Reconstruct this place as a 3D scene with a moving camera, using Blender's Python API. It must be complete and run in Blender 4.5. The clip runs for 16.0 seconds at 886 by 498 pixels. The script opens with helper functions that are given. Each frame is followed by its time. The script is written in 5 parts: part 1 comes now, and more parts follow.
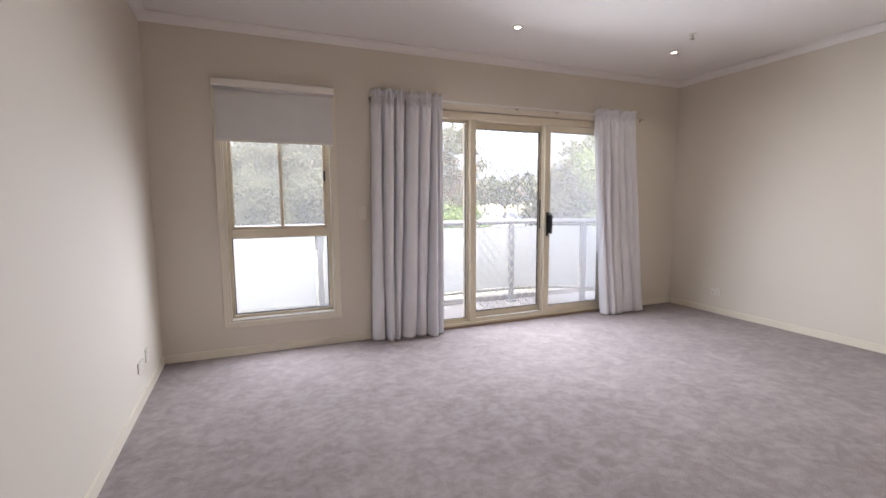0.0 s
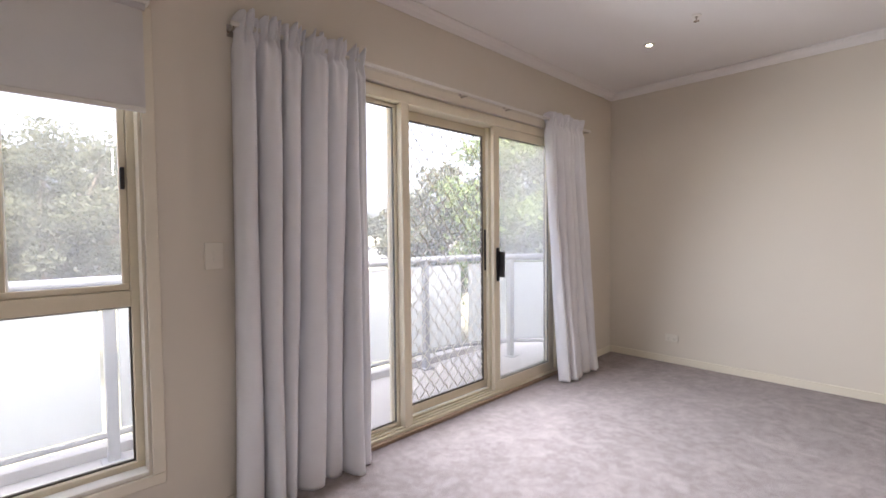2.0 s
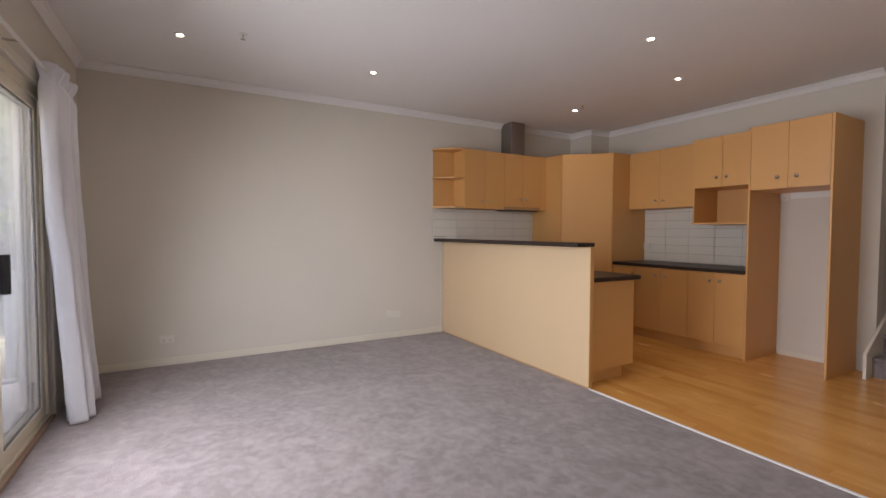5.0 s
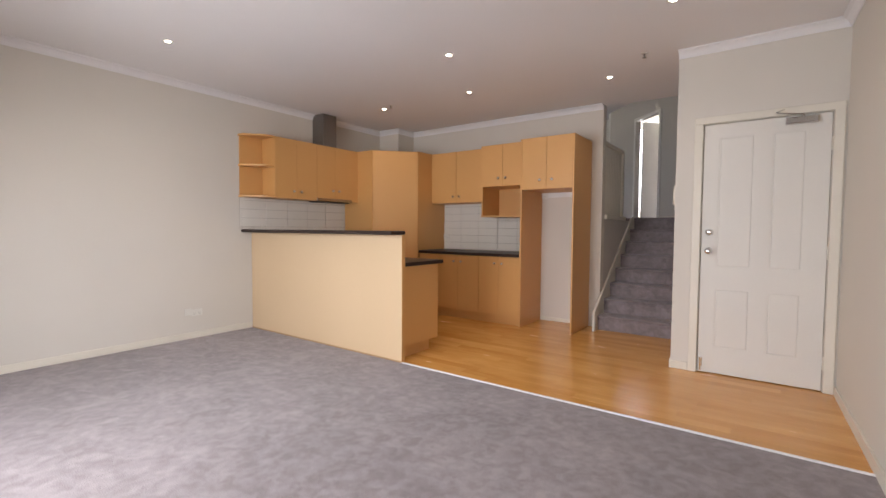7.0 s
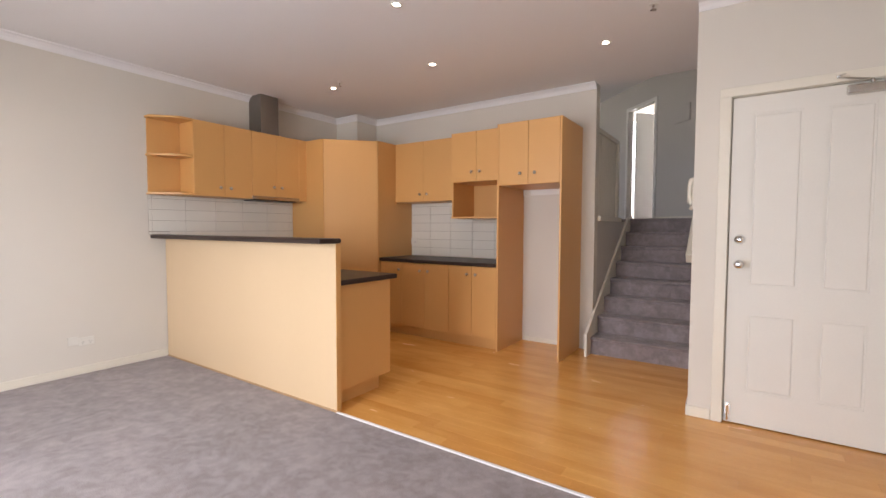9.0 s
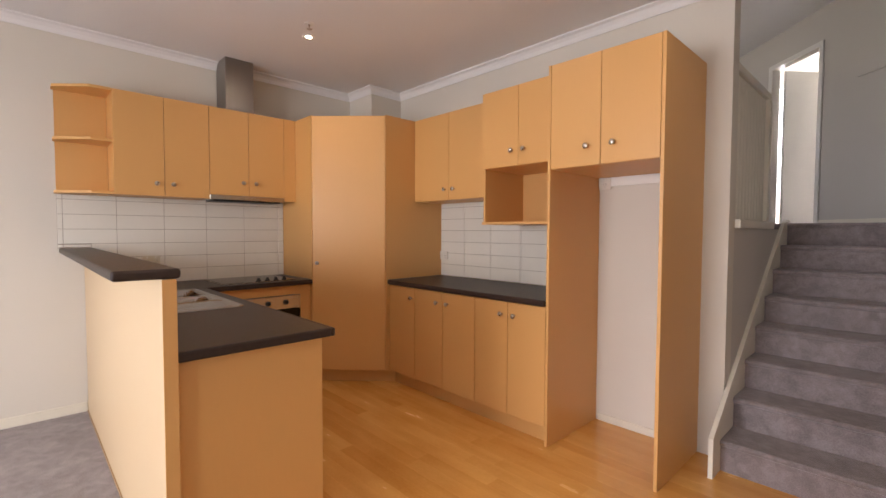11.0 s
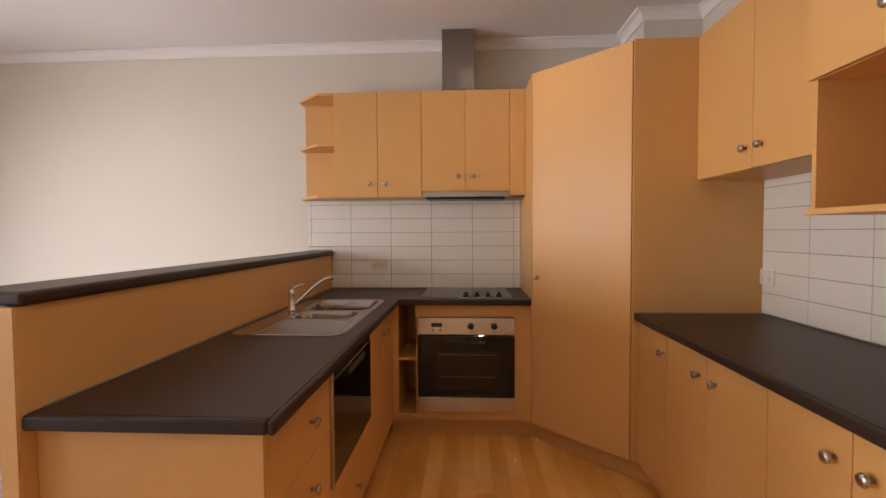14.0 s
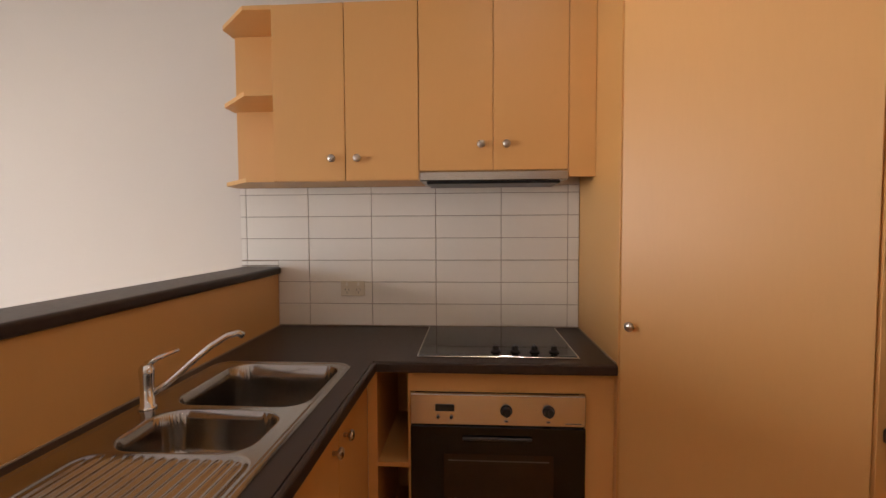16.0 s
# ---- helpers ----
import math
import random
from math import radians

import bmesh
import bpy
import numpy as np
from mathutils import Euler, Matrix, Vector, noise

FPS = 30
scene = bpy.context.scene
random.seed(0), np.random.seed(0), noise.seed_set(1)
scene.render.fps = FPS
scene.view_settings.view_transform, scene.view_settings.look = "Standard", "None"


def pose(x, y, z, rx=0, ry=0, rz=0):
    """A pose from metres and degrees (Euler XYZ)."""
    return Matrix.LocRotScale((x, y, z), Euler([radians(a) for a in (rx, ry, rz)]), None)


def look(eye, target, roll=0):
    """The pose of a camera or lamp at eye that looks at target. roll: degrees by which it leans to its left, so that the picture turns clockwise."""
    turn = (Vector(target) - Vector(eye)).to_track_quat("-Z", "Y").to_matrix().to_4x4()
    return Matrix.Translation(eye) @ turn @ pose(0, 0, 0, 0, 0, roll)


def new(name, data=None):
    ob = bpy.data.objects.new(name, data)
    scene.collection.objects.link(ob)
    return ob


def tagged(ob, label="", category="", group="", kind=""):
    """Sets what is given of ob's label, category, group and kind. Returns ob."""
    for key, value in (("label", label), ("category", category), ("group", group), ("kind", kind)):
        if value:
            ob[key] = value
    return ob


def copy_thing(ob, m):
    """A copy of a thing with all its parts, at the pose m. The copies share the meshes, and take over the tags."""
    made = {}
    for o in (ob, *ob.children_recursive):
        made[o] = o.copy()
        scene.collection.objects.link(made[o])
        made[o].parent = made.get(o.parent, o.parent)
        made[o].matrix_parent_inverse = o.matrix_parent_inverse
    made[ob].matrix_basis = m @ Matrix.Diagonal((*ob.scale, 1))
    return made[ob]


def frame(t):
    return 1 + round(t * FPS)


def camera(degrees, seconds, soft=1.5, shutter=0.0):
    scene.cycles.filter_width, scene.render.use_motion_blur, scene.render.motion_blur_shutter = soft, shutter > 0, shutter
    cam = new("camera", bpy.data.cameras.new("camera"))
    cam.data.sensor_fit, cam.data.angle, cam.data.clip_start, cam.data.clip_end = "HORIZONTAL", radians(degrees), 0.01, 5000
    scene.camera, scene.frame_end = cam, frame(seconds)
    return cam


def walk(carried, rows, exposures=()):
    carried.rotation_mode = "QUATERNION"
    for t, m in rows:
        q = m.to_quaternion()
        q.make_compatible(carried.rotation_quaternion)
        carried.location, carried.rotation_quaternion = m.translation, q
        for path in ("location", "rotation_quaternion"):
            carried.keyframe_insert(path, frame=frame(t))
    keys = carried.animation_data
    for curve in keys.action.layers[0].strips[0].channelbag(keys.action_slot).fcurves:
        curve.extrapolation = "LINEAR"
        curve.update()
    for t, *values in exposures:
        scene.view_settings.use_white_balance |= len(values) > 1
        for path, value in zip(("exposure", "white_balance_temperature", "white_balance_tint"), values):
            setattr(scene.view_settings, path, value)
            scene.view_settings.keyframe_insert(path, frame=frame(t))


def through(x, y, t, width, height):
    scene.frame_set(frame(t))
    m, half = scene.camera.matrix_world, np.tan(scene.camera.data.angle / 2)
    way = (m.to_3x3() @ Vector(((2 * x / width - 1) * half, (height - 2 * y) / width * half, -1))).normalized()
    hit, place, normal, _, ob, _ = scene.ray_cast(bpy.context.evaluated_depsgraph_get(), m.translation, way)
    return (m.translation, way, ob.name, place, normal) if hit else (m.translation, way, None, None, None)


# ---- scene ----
cam = camera(89.8, 16.0)
PATH = [
    (0, (0.469, 0.759, 1.273), (1.221, 2.601, 1.065), -0.4),
    (0.5, (0.576, 1.2, 1.28), (1.315, 3.052, 1.114), -0.4),
    (1, (0.637, 1.703, 1.288), (1.471, 3.517, 1.171), -0.5),
    (1.5, (0.692, 2.166, 1.294), (1.743, 3.865, 1.209), -0.5),
    (2, (0.685, 2.643, 1.278), (2.07, 4.085, 1.205), -0.6),
    (2.5, (0.733, 3.047, 1.306), (2.325, 4.254, 1.217), -0.5),
    (3, (0.781, 3.355, 1.34), (2.586, 4.209, 1.225), -0.3),
    (3.5, (0.779, 3.597, 1.316), (2.74, 3.979, 1.219), 0.0),
    (4, (0.665, 3.714, 1.337), (2.657, 3.562, 1.248), 0.2),
    (4.5, (0.496, 3.842, 1.322), (2.394, 3.219, 1.234), 0.3),
    (5, (0.369, 3.987, 1.249), (2.105, 2.997, 1.174), 0.2),
    (5.2, (0.367, 4.02, 1.24), (2.02, 2.893, 1.167), 0.2),
    (7.5, (0.257, 4.193, 1.188), (1.387, 2.546, 1.094), 0.3),
    (8, (0.326, 3.988, 1.2), (1.439, 2.329, 1.106), 0.2),
    (10.3, (0.976, 2.144, 1.292), (2.202, 0.566, 1.209), 0.2),
    (10.5, (1.02, 1.966, 1.296), (2.3, 0.431, 1.223), 0.4),
    (11, (1.173, 1.565, 1.296), (2.618, 0.185, 1.217), 0.2),
    (11.5, (1.275, 1.273, 1.276), (2.869, 0.068, 1.202), 0.2),
    (12, (1.345, 0.969, 1.267), (3.111, 0.033, 1.201), 0.2),
    (12.5, (1.421, 0.709, 1.273), (3.307, 0.045, 1.204), 0.0),
    (13, (1.472, 0.454, 1.268), (3.442, 0.117, 1.199), -0.0),
    (13.5, (1.616, 0.277, 1.267), (3.614, 0.238, 1.194), -0.0),
    (14, (1.903, 0.17, 1.298), (3.899, 0.278, 1.226), -0.3),
    (14.5, (2.231, 0.129, 1.314), (4.225, 0.258, 1.239), -0.1),
    (15, (2.57, 0.158, 1.327), (4.564, 0.289, 1.243), -0.1),
    (15.5, (2.866, 0.234, 1.36), (4.86, 0.346, 1.263), -0.2),
    (16, (3.135, 0.266, 1.351), (5.128, 0.395, 1.256), -0.3),
]
# exposure: stops along the walk
EXPOSURES = [(0, 2.15, 6250, 16.5), (1, 2.22, 6300, 16.5), (2, 2.13, 6350, 16.5), (3, 2.0, 6350, 16.5), (4, 1.9, 6350, 16.5), (5, 1.74, 6450, 18), (7.5, 2.3, 6400, 17.5), (8, 2.35, 6400, 17.5),
             (10.5, 2.6, 6600, 19), (13, 2.58, 6750, 19.5), (16, 2.42, 6850, 20)]
walk(cam, [(t, look(eye, target, roll)) for t, eye, target, roll in PATH], EXPOSURES)

# ---------------------------------------------------------------- light
world = bpy.data.worlds.new("sky")
scene.world = world
world.use_nodes = True
wn, wl = world.node_tree.nodes, world.node_tree.links
sky = wn.new("ShaderNodeTexSky")
sky.sky_type = "NISHITA"
sky.sun_disc = False
sky.sun_elevation, sky.sun_rotation = radians(60), radians(200)
sky.air_density, sky.dust_density, sky.ozone_density = 0.6, 6.0, 1.5
hs_ = wn.new("ShaderNodeHueSaturation")
hs_.inputs["Saturation"].default_value = 0.42
wl.new(sky.outputs[0], hs_.inputs["Color"])
wl.new(hs_.outputs[0], wn["Background"].inputs[0])
wn["Background"].inputs[1].default_value = 0.27

sun_data = bpy.data.lights.new("sun", "SUN")
sun_data.energy, sun_data.angle, sun_data.color = 5.0, radians(20), (1.0, 0.96, 0.9)
sun = new("sun", sun_data)
sun.matrix_world = look((-5.1, -14.1, 26.0), (0, 0, 0))

LAMP_W = 1.8

# the sky's light, falling slanting through the openings: place, tilt, turn, width, height, watts
SKY_LIGHTS = [((2.86, 4.70, 0.26 + 0.39 * k), -68, 0, 1.46, 0.36, p_) for k, p_ in enumerate((0.6, 1.9, 3.8, 5.0, 5.6))]
SKY_LIGHTS += [((0.63, 4.71, 0.52 + 0.46 * k), -68, 0, 0.84, 0.42, 1.55) for k in range(3)]
SKY_LIGHTS += [((2.565, -7.08, 2.57), -90, 180, 0.43, 1.90, 14.0), ((6.22, -4.2, 2.85), -92, -90, 1.15, 1.15, 2.8)]
for at_, tilt_, turn_, w_, h_, p_ in SKY_LIGHTS:
    sky_data = bpy.data.lights.new("sky_light", "AREA")
    sky_data.shape, sky_data.size, sky_data.size_y, sky_data.energy, sky_data.color = "RECTANGLE", w_, h_, p_, (0.90, 0.955, 1.0)
    sky_data.spread = radians(152)
    sky_lamp = new("sky_light", sky_data)
    sky_lamp.matrix_world = pose(*at_, tilt_, 0, turn_)


# ---------------------------------------------------------------- materials
def mat(name, colour, rough=0.5, metal=0.0, var=0.06, scale=8.0, fine=120.0, bump=0.05, stretch=(1, 1, 1), piece=0.0, spec=0.5, mix=None, coat=0.0):
    """A painted, laminate, cloth or metal surface: large and fine variation, relief, and, for pieces, a shade of their own."""
    m = bpy.data.materials.new(name)
    m.use_nodes = True
    n, l = m.node_tree.nodes, m.node_tree.links
    b = n["Principled BSDF"]
    tc = n.new("ShaderNodeNewGeometry")
    mp = n.new("ShaderNodeMapping")
    mp.inputs["Scale"].default_value = stretch
    l.new(tc.outputs["Position"], mp.inputs[0])
    big, small = n.new("ShaderNodeTexNoise"), n.new("ShaderNodeTexNoise")
    for t, s, d in ((big, scale, 4), (small, fine, 3)):
        t.inputs["Scale"].default_value = s
        t.inputs["Detail"].default_value = d
        l.new(mp.outputs[0], t.inputs["Vector"])
    add = n.new("ShaderNodeMath")
    add.operation = "ADD"
    half = n.new("ShaderNodeMath")
    half.operation = "MULTIPLY"
    half.inputs[1].default_value = 0.5
    l.new(small.outputs["Fac"], half.inputs[0])
    l.new(big.outputs["Fac"], add.inputs[0])
    l.new(half.outputs[0], add.inputs[1])
    last = add
    if piece:
        info = n.new("ShaderNodeObjectInfo")
        pm = n.new("ShaderNodeMath")
        pm.operation = "MULTIPLY_ADD"
        pm.inputs[1].default_value = piece
        l.new(info.outputs["Random"], pm.inputs[0])
        l.new(add.outputs[0], pm.inputs[2])
        last = pm
    ramp = n.new("ShaderNodeMapRange")
    ramp.inputs["From Min"].default_value = 0.45
    ramp.inputs["From Max"].default_value = 1.05 + piece
    l.new(last.outputs[0], ramp.inputs["Value"])
    cm = n.new("ShaderNodeMix")
    cm.data_type = "RGBA"
    lo = [c * (1 - var) for c in colour]
    hi = [min(1, c * (1 + var)) for c in (mix or colour)]
    cm.inputs["A"].default_value, cm.inputs["B"].default_value = (*lo, 1), (*hi, 1)
    l.new(ramp.outputs[0], cm.inputs["Factor"])
    l.new(cm.outputs["Result"], b.inputs["Base Color"])
    rr = n.new("ShaderNodeMapRange")
    rr.inputs["To Min"].default_value, rr.inputs["To Max"].default_value = max(0.02, rough - 0.06), min(1, rough + 0.06)
    l.new(big.outputs["Fac"], rr.inputs["Value"])
    l.new(rr.outputs[0], b.inputs["Roughness"])
    b.inputs["Metallic"].default_value = metal
    b.inputs["Specular IOR Level"].default_value = spec
    b.inputs["Coat Weight"].default_value = coat
    if bump:
        bp = n.new("ShaderNodeBump")
        bp.inputs["Strength"].default_value = bump
        bp.inputs["Distance"].default_value = 0.004
        l.new(small.outputs["Fac"], bp.inputs["Height"])
        l.new(bp.outputs[0], b.inputs["Normal"])
    return m


def carpet_mat():
    """Cut pile: brushed patches with soft borders, wide tracks, and the grain of the tufts."""
    m = bpy.data.materials.new("carpet pile")
    m.use_nodes = True
    n, l = m.node_tree.nodes, m.node_tree.links
    b = n["Principled BSDF"]
    tc = n.new("ShaderNodeTexCoord")
    total = None
    grain = None
    for s, d, dist, lo, hi, gain in ((7.0, 8, 0.5, 0.40, 0.64, 0.22), (19.0, 6, 0.4, 0.38, 0.66, 0.24), (1.3, 3, 0.4, 0.35, 0.65, 0.14), (150, 4, 0, 0.3, 0.7, 0.26)):
        t, r = n.new("ShaderNodeTexNoise"), n.new("ShaderNodeMapRange")
        t.inputs["Scale"].default_value, t.inputs["Detail"].default_value, t.inputs["Distortion"].default_value = s, d, dist
        r.interpolation_type = "SMOOTHSTEP"
        r.inputs["From Min"].default_value, r.inputs["From Max"].default_value, r.inputs["To Max"].default_value = lo, hi, gain
        l.new(tc.outputs["Object"], t.inputs["Vector"])
        l.new(t.outputs["Fac"], r.inputs["Value"])
        grain = t
        if total is None:
            total = r.outputs[0]
        else:
            add = n.new("ShaderNodeMath")
            add.operation = "ADD"
            l.new(total, add.inputs[0])
            l.new(r.outputs[0], add.inputs[1])
            total = add.outputs[0]
    cm = n.new("ShaderNodeMix")
    cm.data_type = "RGBA"
    cm.inputs["A"].default_value, cm.inputs["B"].default_value = (0.172, 0.141, 0.139, 1), (0.385, 0.325, 0.322, 1)
    l.new(total, cm.inputs["Factor"])
    l.new(cm.outputs["Result"], b.inputs["Base Color"])
    b.inputs["Roughness"].default_value = 0.95
    b.inputs["Specular IOR Level"].default_value = 0.1
    b.inputs["Sheen Weight"].default_value = 0.25
    bp = n.new("ShaderNodeBump")
    bp.inputs["Strength"].default_value, bp.inputs["Distance"].default_value = 0.7, 0.006
    l.new(grain.outputs["Fac"], bp.inputs["Height"])
    l.new(bp.outputs[0], b.inputs["Normal"])
    return m


def glass_mat(name, tint=(1, 1, 1), gloss=1.0, haze=0.13):
    m = bpy.data.materials.new(name)
    m.use_nodes = True
    n, l = m.node_tree.nodes, m.node_tree.links
    n.remove(n["Principled BSDF"])
    tr, gl, lw, mx = n.new("ShaderNodeBsdfTransparent"), n.new("ShaderNodeBsdfGlossy"), n.new("ShaderNodeLayerWeight"), n.new("ShaderNodeMixShader")
    pw, ad = n.new("ShaderNodeMath"), n.new("ShaderNodeMath")
    pw.operation, ad.operation = "POWER", "MULTIPLY_ADD"
    pw.inputs[1].default_value = 5.0
    ad.inputs[1].default_value, ad.inputs[2].default_value = 0.75, 0.03
    lw.inputs[0].default_value = 0.5
    tr.inputs[0].default_value = (*tint, 1)
    gl.inputs["Roughness"].default_value = 0.02
    gl.inputs[0].default_value = (gloss, gloss, gloss, 1)
    l.new(lw.outputs["Facing"], pw.inputs[0])
    l.new(pw.outputs[0], ad.inputs[0])
    l.new(ad.outputs[0], mx.inputs[0])
    l.new(tr.outputs[0], mx.inputs[1])
    l.new(gl.outputs[0], mx.inputs[2])
    # translucent share: a pale glare haze put into the material
    veil, fm = n.new("ShaderNodeBsdfTranslucent"), n.new("ShaderNodeMixShader")
    veil.inputs[0].default_value = (0.9, 0.9, 0.9, 1)
    fm.inputs[0].default_value = haze
    l.new(mx.outputs[0], fm.inputs[1])
    l.new(veil.outputs[0], fm.inputs[2])
    l.new(fm.outputs[0], n["Material Output"].inputs[0])
    return m


def glow_mat(name, colour, strength):
    m = bpy.data.materials.new(name)
    m.use_nodes = True
    b = m.node_tree.nodes["Principled BSDF"]
    b.inputs["Emission Color"].default_value = (*colour, 1)
    b.inputs["Emission Strength"].default_value = strength
    return m


def cloth_mat(name, colour, through=0.25):
    m = mat(name, colour, 0.9, var=0.05, scale=6, fine=900, bump=0.15, spec=0.15)
    n, l = m.node_tree.nodes, m.node_tree.links
    b = n["Principled BSDF"]
    t, mx = n.new("ShaderNodeBsdfTranslucent"), n.new("ShaderNodeMixShader")
    t.inputs[0].default_value = (*colour, 1)
    mx.inputs[0].default_value = through
    l.new(b.outputs[0], mx.inputs[1])
    l.new(t.outputs[0], mx.inputs[2])
    l.new(mx.outputs[0], n["Material Output"].inputs[0])
    return m


WALL = mat("wall paint", (0.675, 0.628, 0.548), 0.75, var=0.02, scale=1.5, fine=260, bump=0.06, spec=0.3)
# WALL's beige made darker: the dimness of stair and hall is in the colour
DIMWALL = mat("wall paint with stair shade", (0.57, 0.535, 0.49), 0.75, var=0.02, scale=1.5, fine=260, bump=0.06, spec=0.3)
CEIL = mat("ceiling paint", (0.82, 0.80, 0.785), 0.9, var=0.015, scale=1.2, fine=200, bump=0.04, spec=0.2)
TRIM = mat("cream gloss paint", (0.74, 0.69, 0.58), 0.4, var=0.03, scale=5, fine=80, bump=0.03)
WHITE = mat("white gloss paint", (0.76, 0.74, 0.69), 0.42, var=0.025, scale=4, fine=60, bump=0.03)
DOORP = mat("door paint", (0.72, 0.69, 0.62), 0.5, var=0.03, scale=3, fine=90, bump=0.03)
CREAM = mat("cream aluminium", (0.72, 0.655, 0.51), 0.38, var=0.04, scale=9, fine=150, bump=0.02)
CARPET = carpet_mat()
STAIRC = CARPET
LAM = mat("maple laminate", (0.660, 0.356, 0.117), 0.42, var=0.010, scale=1.2, fine=60, bump=0.02, stretch=(2, 2, 0.25), mix=(0.672, 0.364, 0.122))
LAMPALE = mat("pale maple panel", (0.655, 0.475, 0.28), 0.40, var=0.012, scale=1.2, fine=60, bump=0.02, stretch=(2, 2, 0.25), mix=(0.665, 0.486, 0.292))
# LAM darkened for bodies and niche: the shade of recesses is in the colour
LAMDIM = mat("maple laminate with recess shade", (0.57, 0.282, 0.082), 0.5, var=0.05, scale=2.2, fine=34, bump=0.02, stretch=(3, 3, 0.35))
SILLB = mat("dark timber threshold", (0.30, 0.205, 0.135), 0.55, var=0.1, scale=10, fine=80, bump=0.04)
EDGE = mat("laminate edge", (0.42, 0.25, 0.12), 0.5, var=0.06, scale=12, fine=60, bump=0.02)
BENCH = mat("charcoal laminate", (0.036, 0.022, 0.017), 0.40, spec=0.28, var=0.2, scale=60, fine=900, bump=0.04)
BOARD = mat("maple floor board", (0.570, 0.235, 0.042), 0.25, var=0.03, scale=2.0, fine=40, bump=0.0, stretch=(1.2, 4.5, 1), piece=0.42, spec=0.7, mix=(0.80, 0.43, 0.122))
SUBFLOOR = mat("board joint", (0.36, 0.17, 0.05), 0.7)
TILE = mat("white glazed tile", (0.78, 0.745, 0.66), 0.16, var=0.02, scale=4, fine=30, bump=0.015, piece=0.12)
GROUT = mat("grout", (0.31, 0.25, 0.19), 0.9, var=0.12, scale=20, fine=300, bump=0.2)
STEEL = mat("brushed stainless steel", (0.56, 0.53, 0.49), 0.25, 1.0, var=0.02, scale=2, fine=400, bump=0.0, stretch=(1, 1, 1))
FLUEST = mat("brushed flue steel", (0.29, 0.27, 0.25), 0.30, 1.0, var=0.03, scale=3, fine=300, bump=0.0, stretch=(8, 8, 0.4))
SINKST = mat("stainless steel sink", (0.38, 0.355, 0.33), 0.18, 1.0, var=0.08, scale=5, fine=160, bump=0.02)
NICKEL = mat("satin nickel", (0.52, 0.48, 0.43), 0.28, 1.0, var=0.06, scale=40, fine=300, bump=0.01)
CHROME = mat("chrome", (0.78, 0.78, 0.78), 0.08, 1.0, var=0.02, scale=30, fine=200, bump=0.0)
BLACK = mat("black plastic", (0.012, 0.012, 0.013), 0.35, var=0.15, scale=30, fine=200, bump=0.02)
GLASSBLK = mat("black oven glass", (0.006, 0.005, 0.005), 0.05, spec=0.35, var=0.1, scale=10, fine=60, bump=0.0)
OVENWIN = mat("tinted oven window", (0.032, 0.017, 0.009), 0.10, spec=0.3, var=0.2, scale=6, fine=30, bump=0.0)
PLASTIC = mat("white plastic", (0.72, 0.69, 0.615), 0.4, var=0.02, scale=20, fine=200, bump=0.01)
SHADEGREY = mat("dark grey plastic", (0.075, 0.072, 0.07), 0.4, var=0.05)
IVORY = mat("ivory plastic", (0.62, 0.56, 0.43), 0.45, var=0.03, scale=20, fine=200, bump=0.01)
MARK = mat("printed mark", (0.10, 0.09, 0.08), 0.6, var=0.1)
CURTAIN = cloth_mat("lilac grey curtain cloth", (0.83, 0.835, 0.87), 0.10)
BLINDC = cloth_mat("white blind cloth", (0.70, 0.685, 0.675), 0.22)
# window glass with glare haze mixed in
PANE = glass_mat("window glass", haze=0.13)
SCREENHAZE = glass_mat("screen haze", gloss=0.2, haze=0.15)
DARKFR = mat("dark gasket", (0.10, 0.09, 0.075), 0.6, var=0.1)
GRILLE = mat("cream security grille", (0.58, 0.56, 0.51), 0.45, var=0.05)
RAILM = mat("grey powder coat", (0.30, 0.31, 0.325), 0.45, var=0.05, scale=6, fine=90, bump=0.02)
PANELM = cloth_mat("frosted panel", (0.80, 0.835, 0.845), 0.45)
SLAB = mat("balcony paving", (0.44, 0.42, 0.405), 0.8, var=0.1, scale=5, fine=200, bump=0.15)
RENDERW = mat("render wall", (0.55, 0.52, 0.46), 0.9, var=0.06, scale=3, fine=120, bump=0.2)
ASPHALT = mat("asphalt", (0.17, 0.17, 0.175), 0.9, var=0.2, scale=0.15, fine=30, bump=0.2)
GRASSM = mat("dry grass", (0.150, 0.145, 0.095), 0.95, var=0.3, scale=0.08, fine=8, bump=0.3, mix=(0.21, 0.195, 0.13))
BRICKM = mat("red brick", (0.36, 0.19, 0.13), 0.9, var=0.2, scale=2, fine=60, bump=0.2)
ROOFM = mat("roof tile", (0.22, 0.13, 0.10), 0.85, var=0.2, scale=2, fine=40, bump=0.2)
BARK = mat("grey bark", (0.16, 0.125, 0.095), 0.95, var=0.3, scale=5, fine=40, bump=0.5, stretch=(1, 1, 0.3))
ALU = mat("pale aluminium strip", (0.78, 0.77, 0.74), 0.45, var=0.04, scale=9, fine=150, bump=0.02)
LEAFA = cloth_mat("gum leaf", (0.115, 0.122, 0.082), 0.5)
LEAFB = cloth_mat("bright leaf", (0.130, 0.178, 0.056), 0.5)
LEAFC = cloth_mat("far leaf", (0.105, 0.115, 0.080), 0.5)
TYRE = mat("tyre rubber", (0.02, 0.02, 0.02), 0.8)
CARGLASS = mat("car glass", (0.02, 0.025, 0.03), 0.1)

# ---------------------------------------------------------------- building blocks
ORIGIN = {}


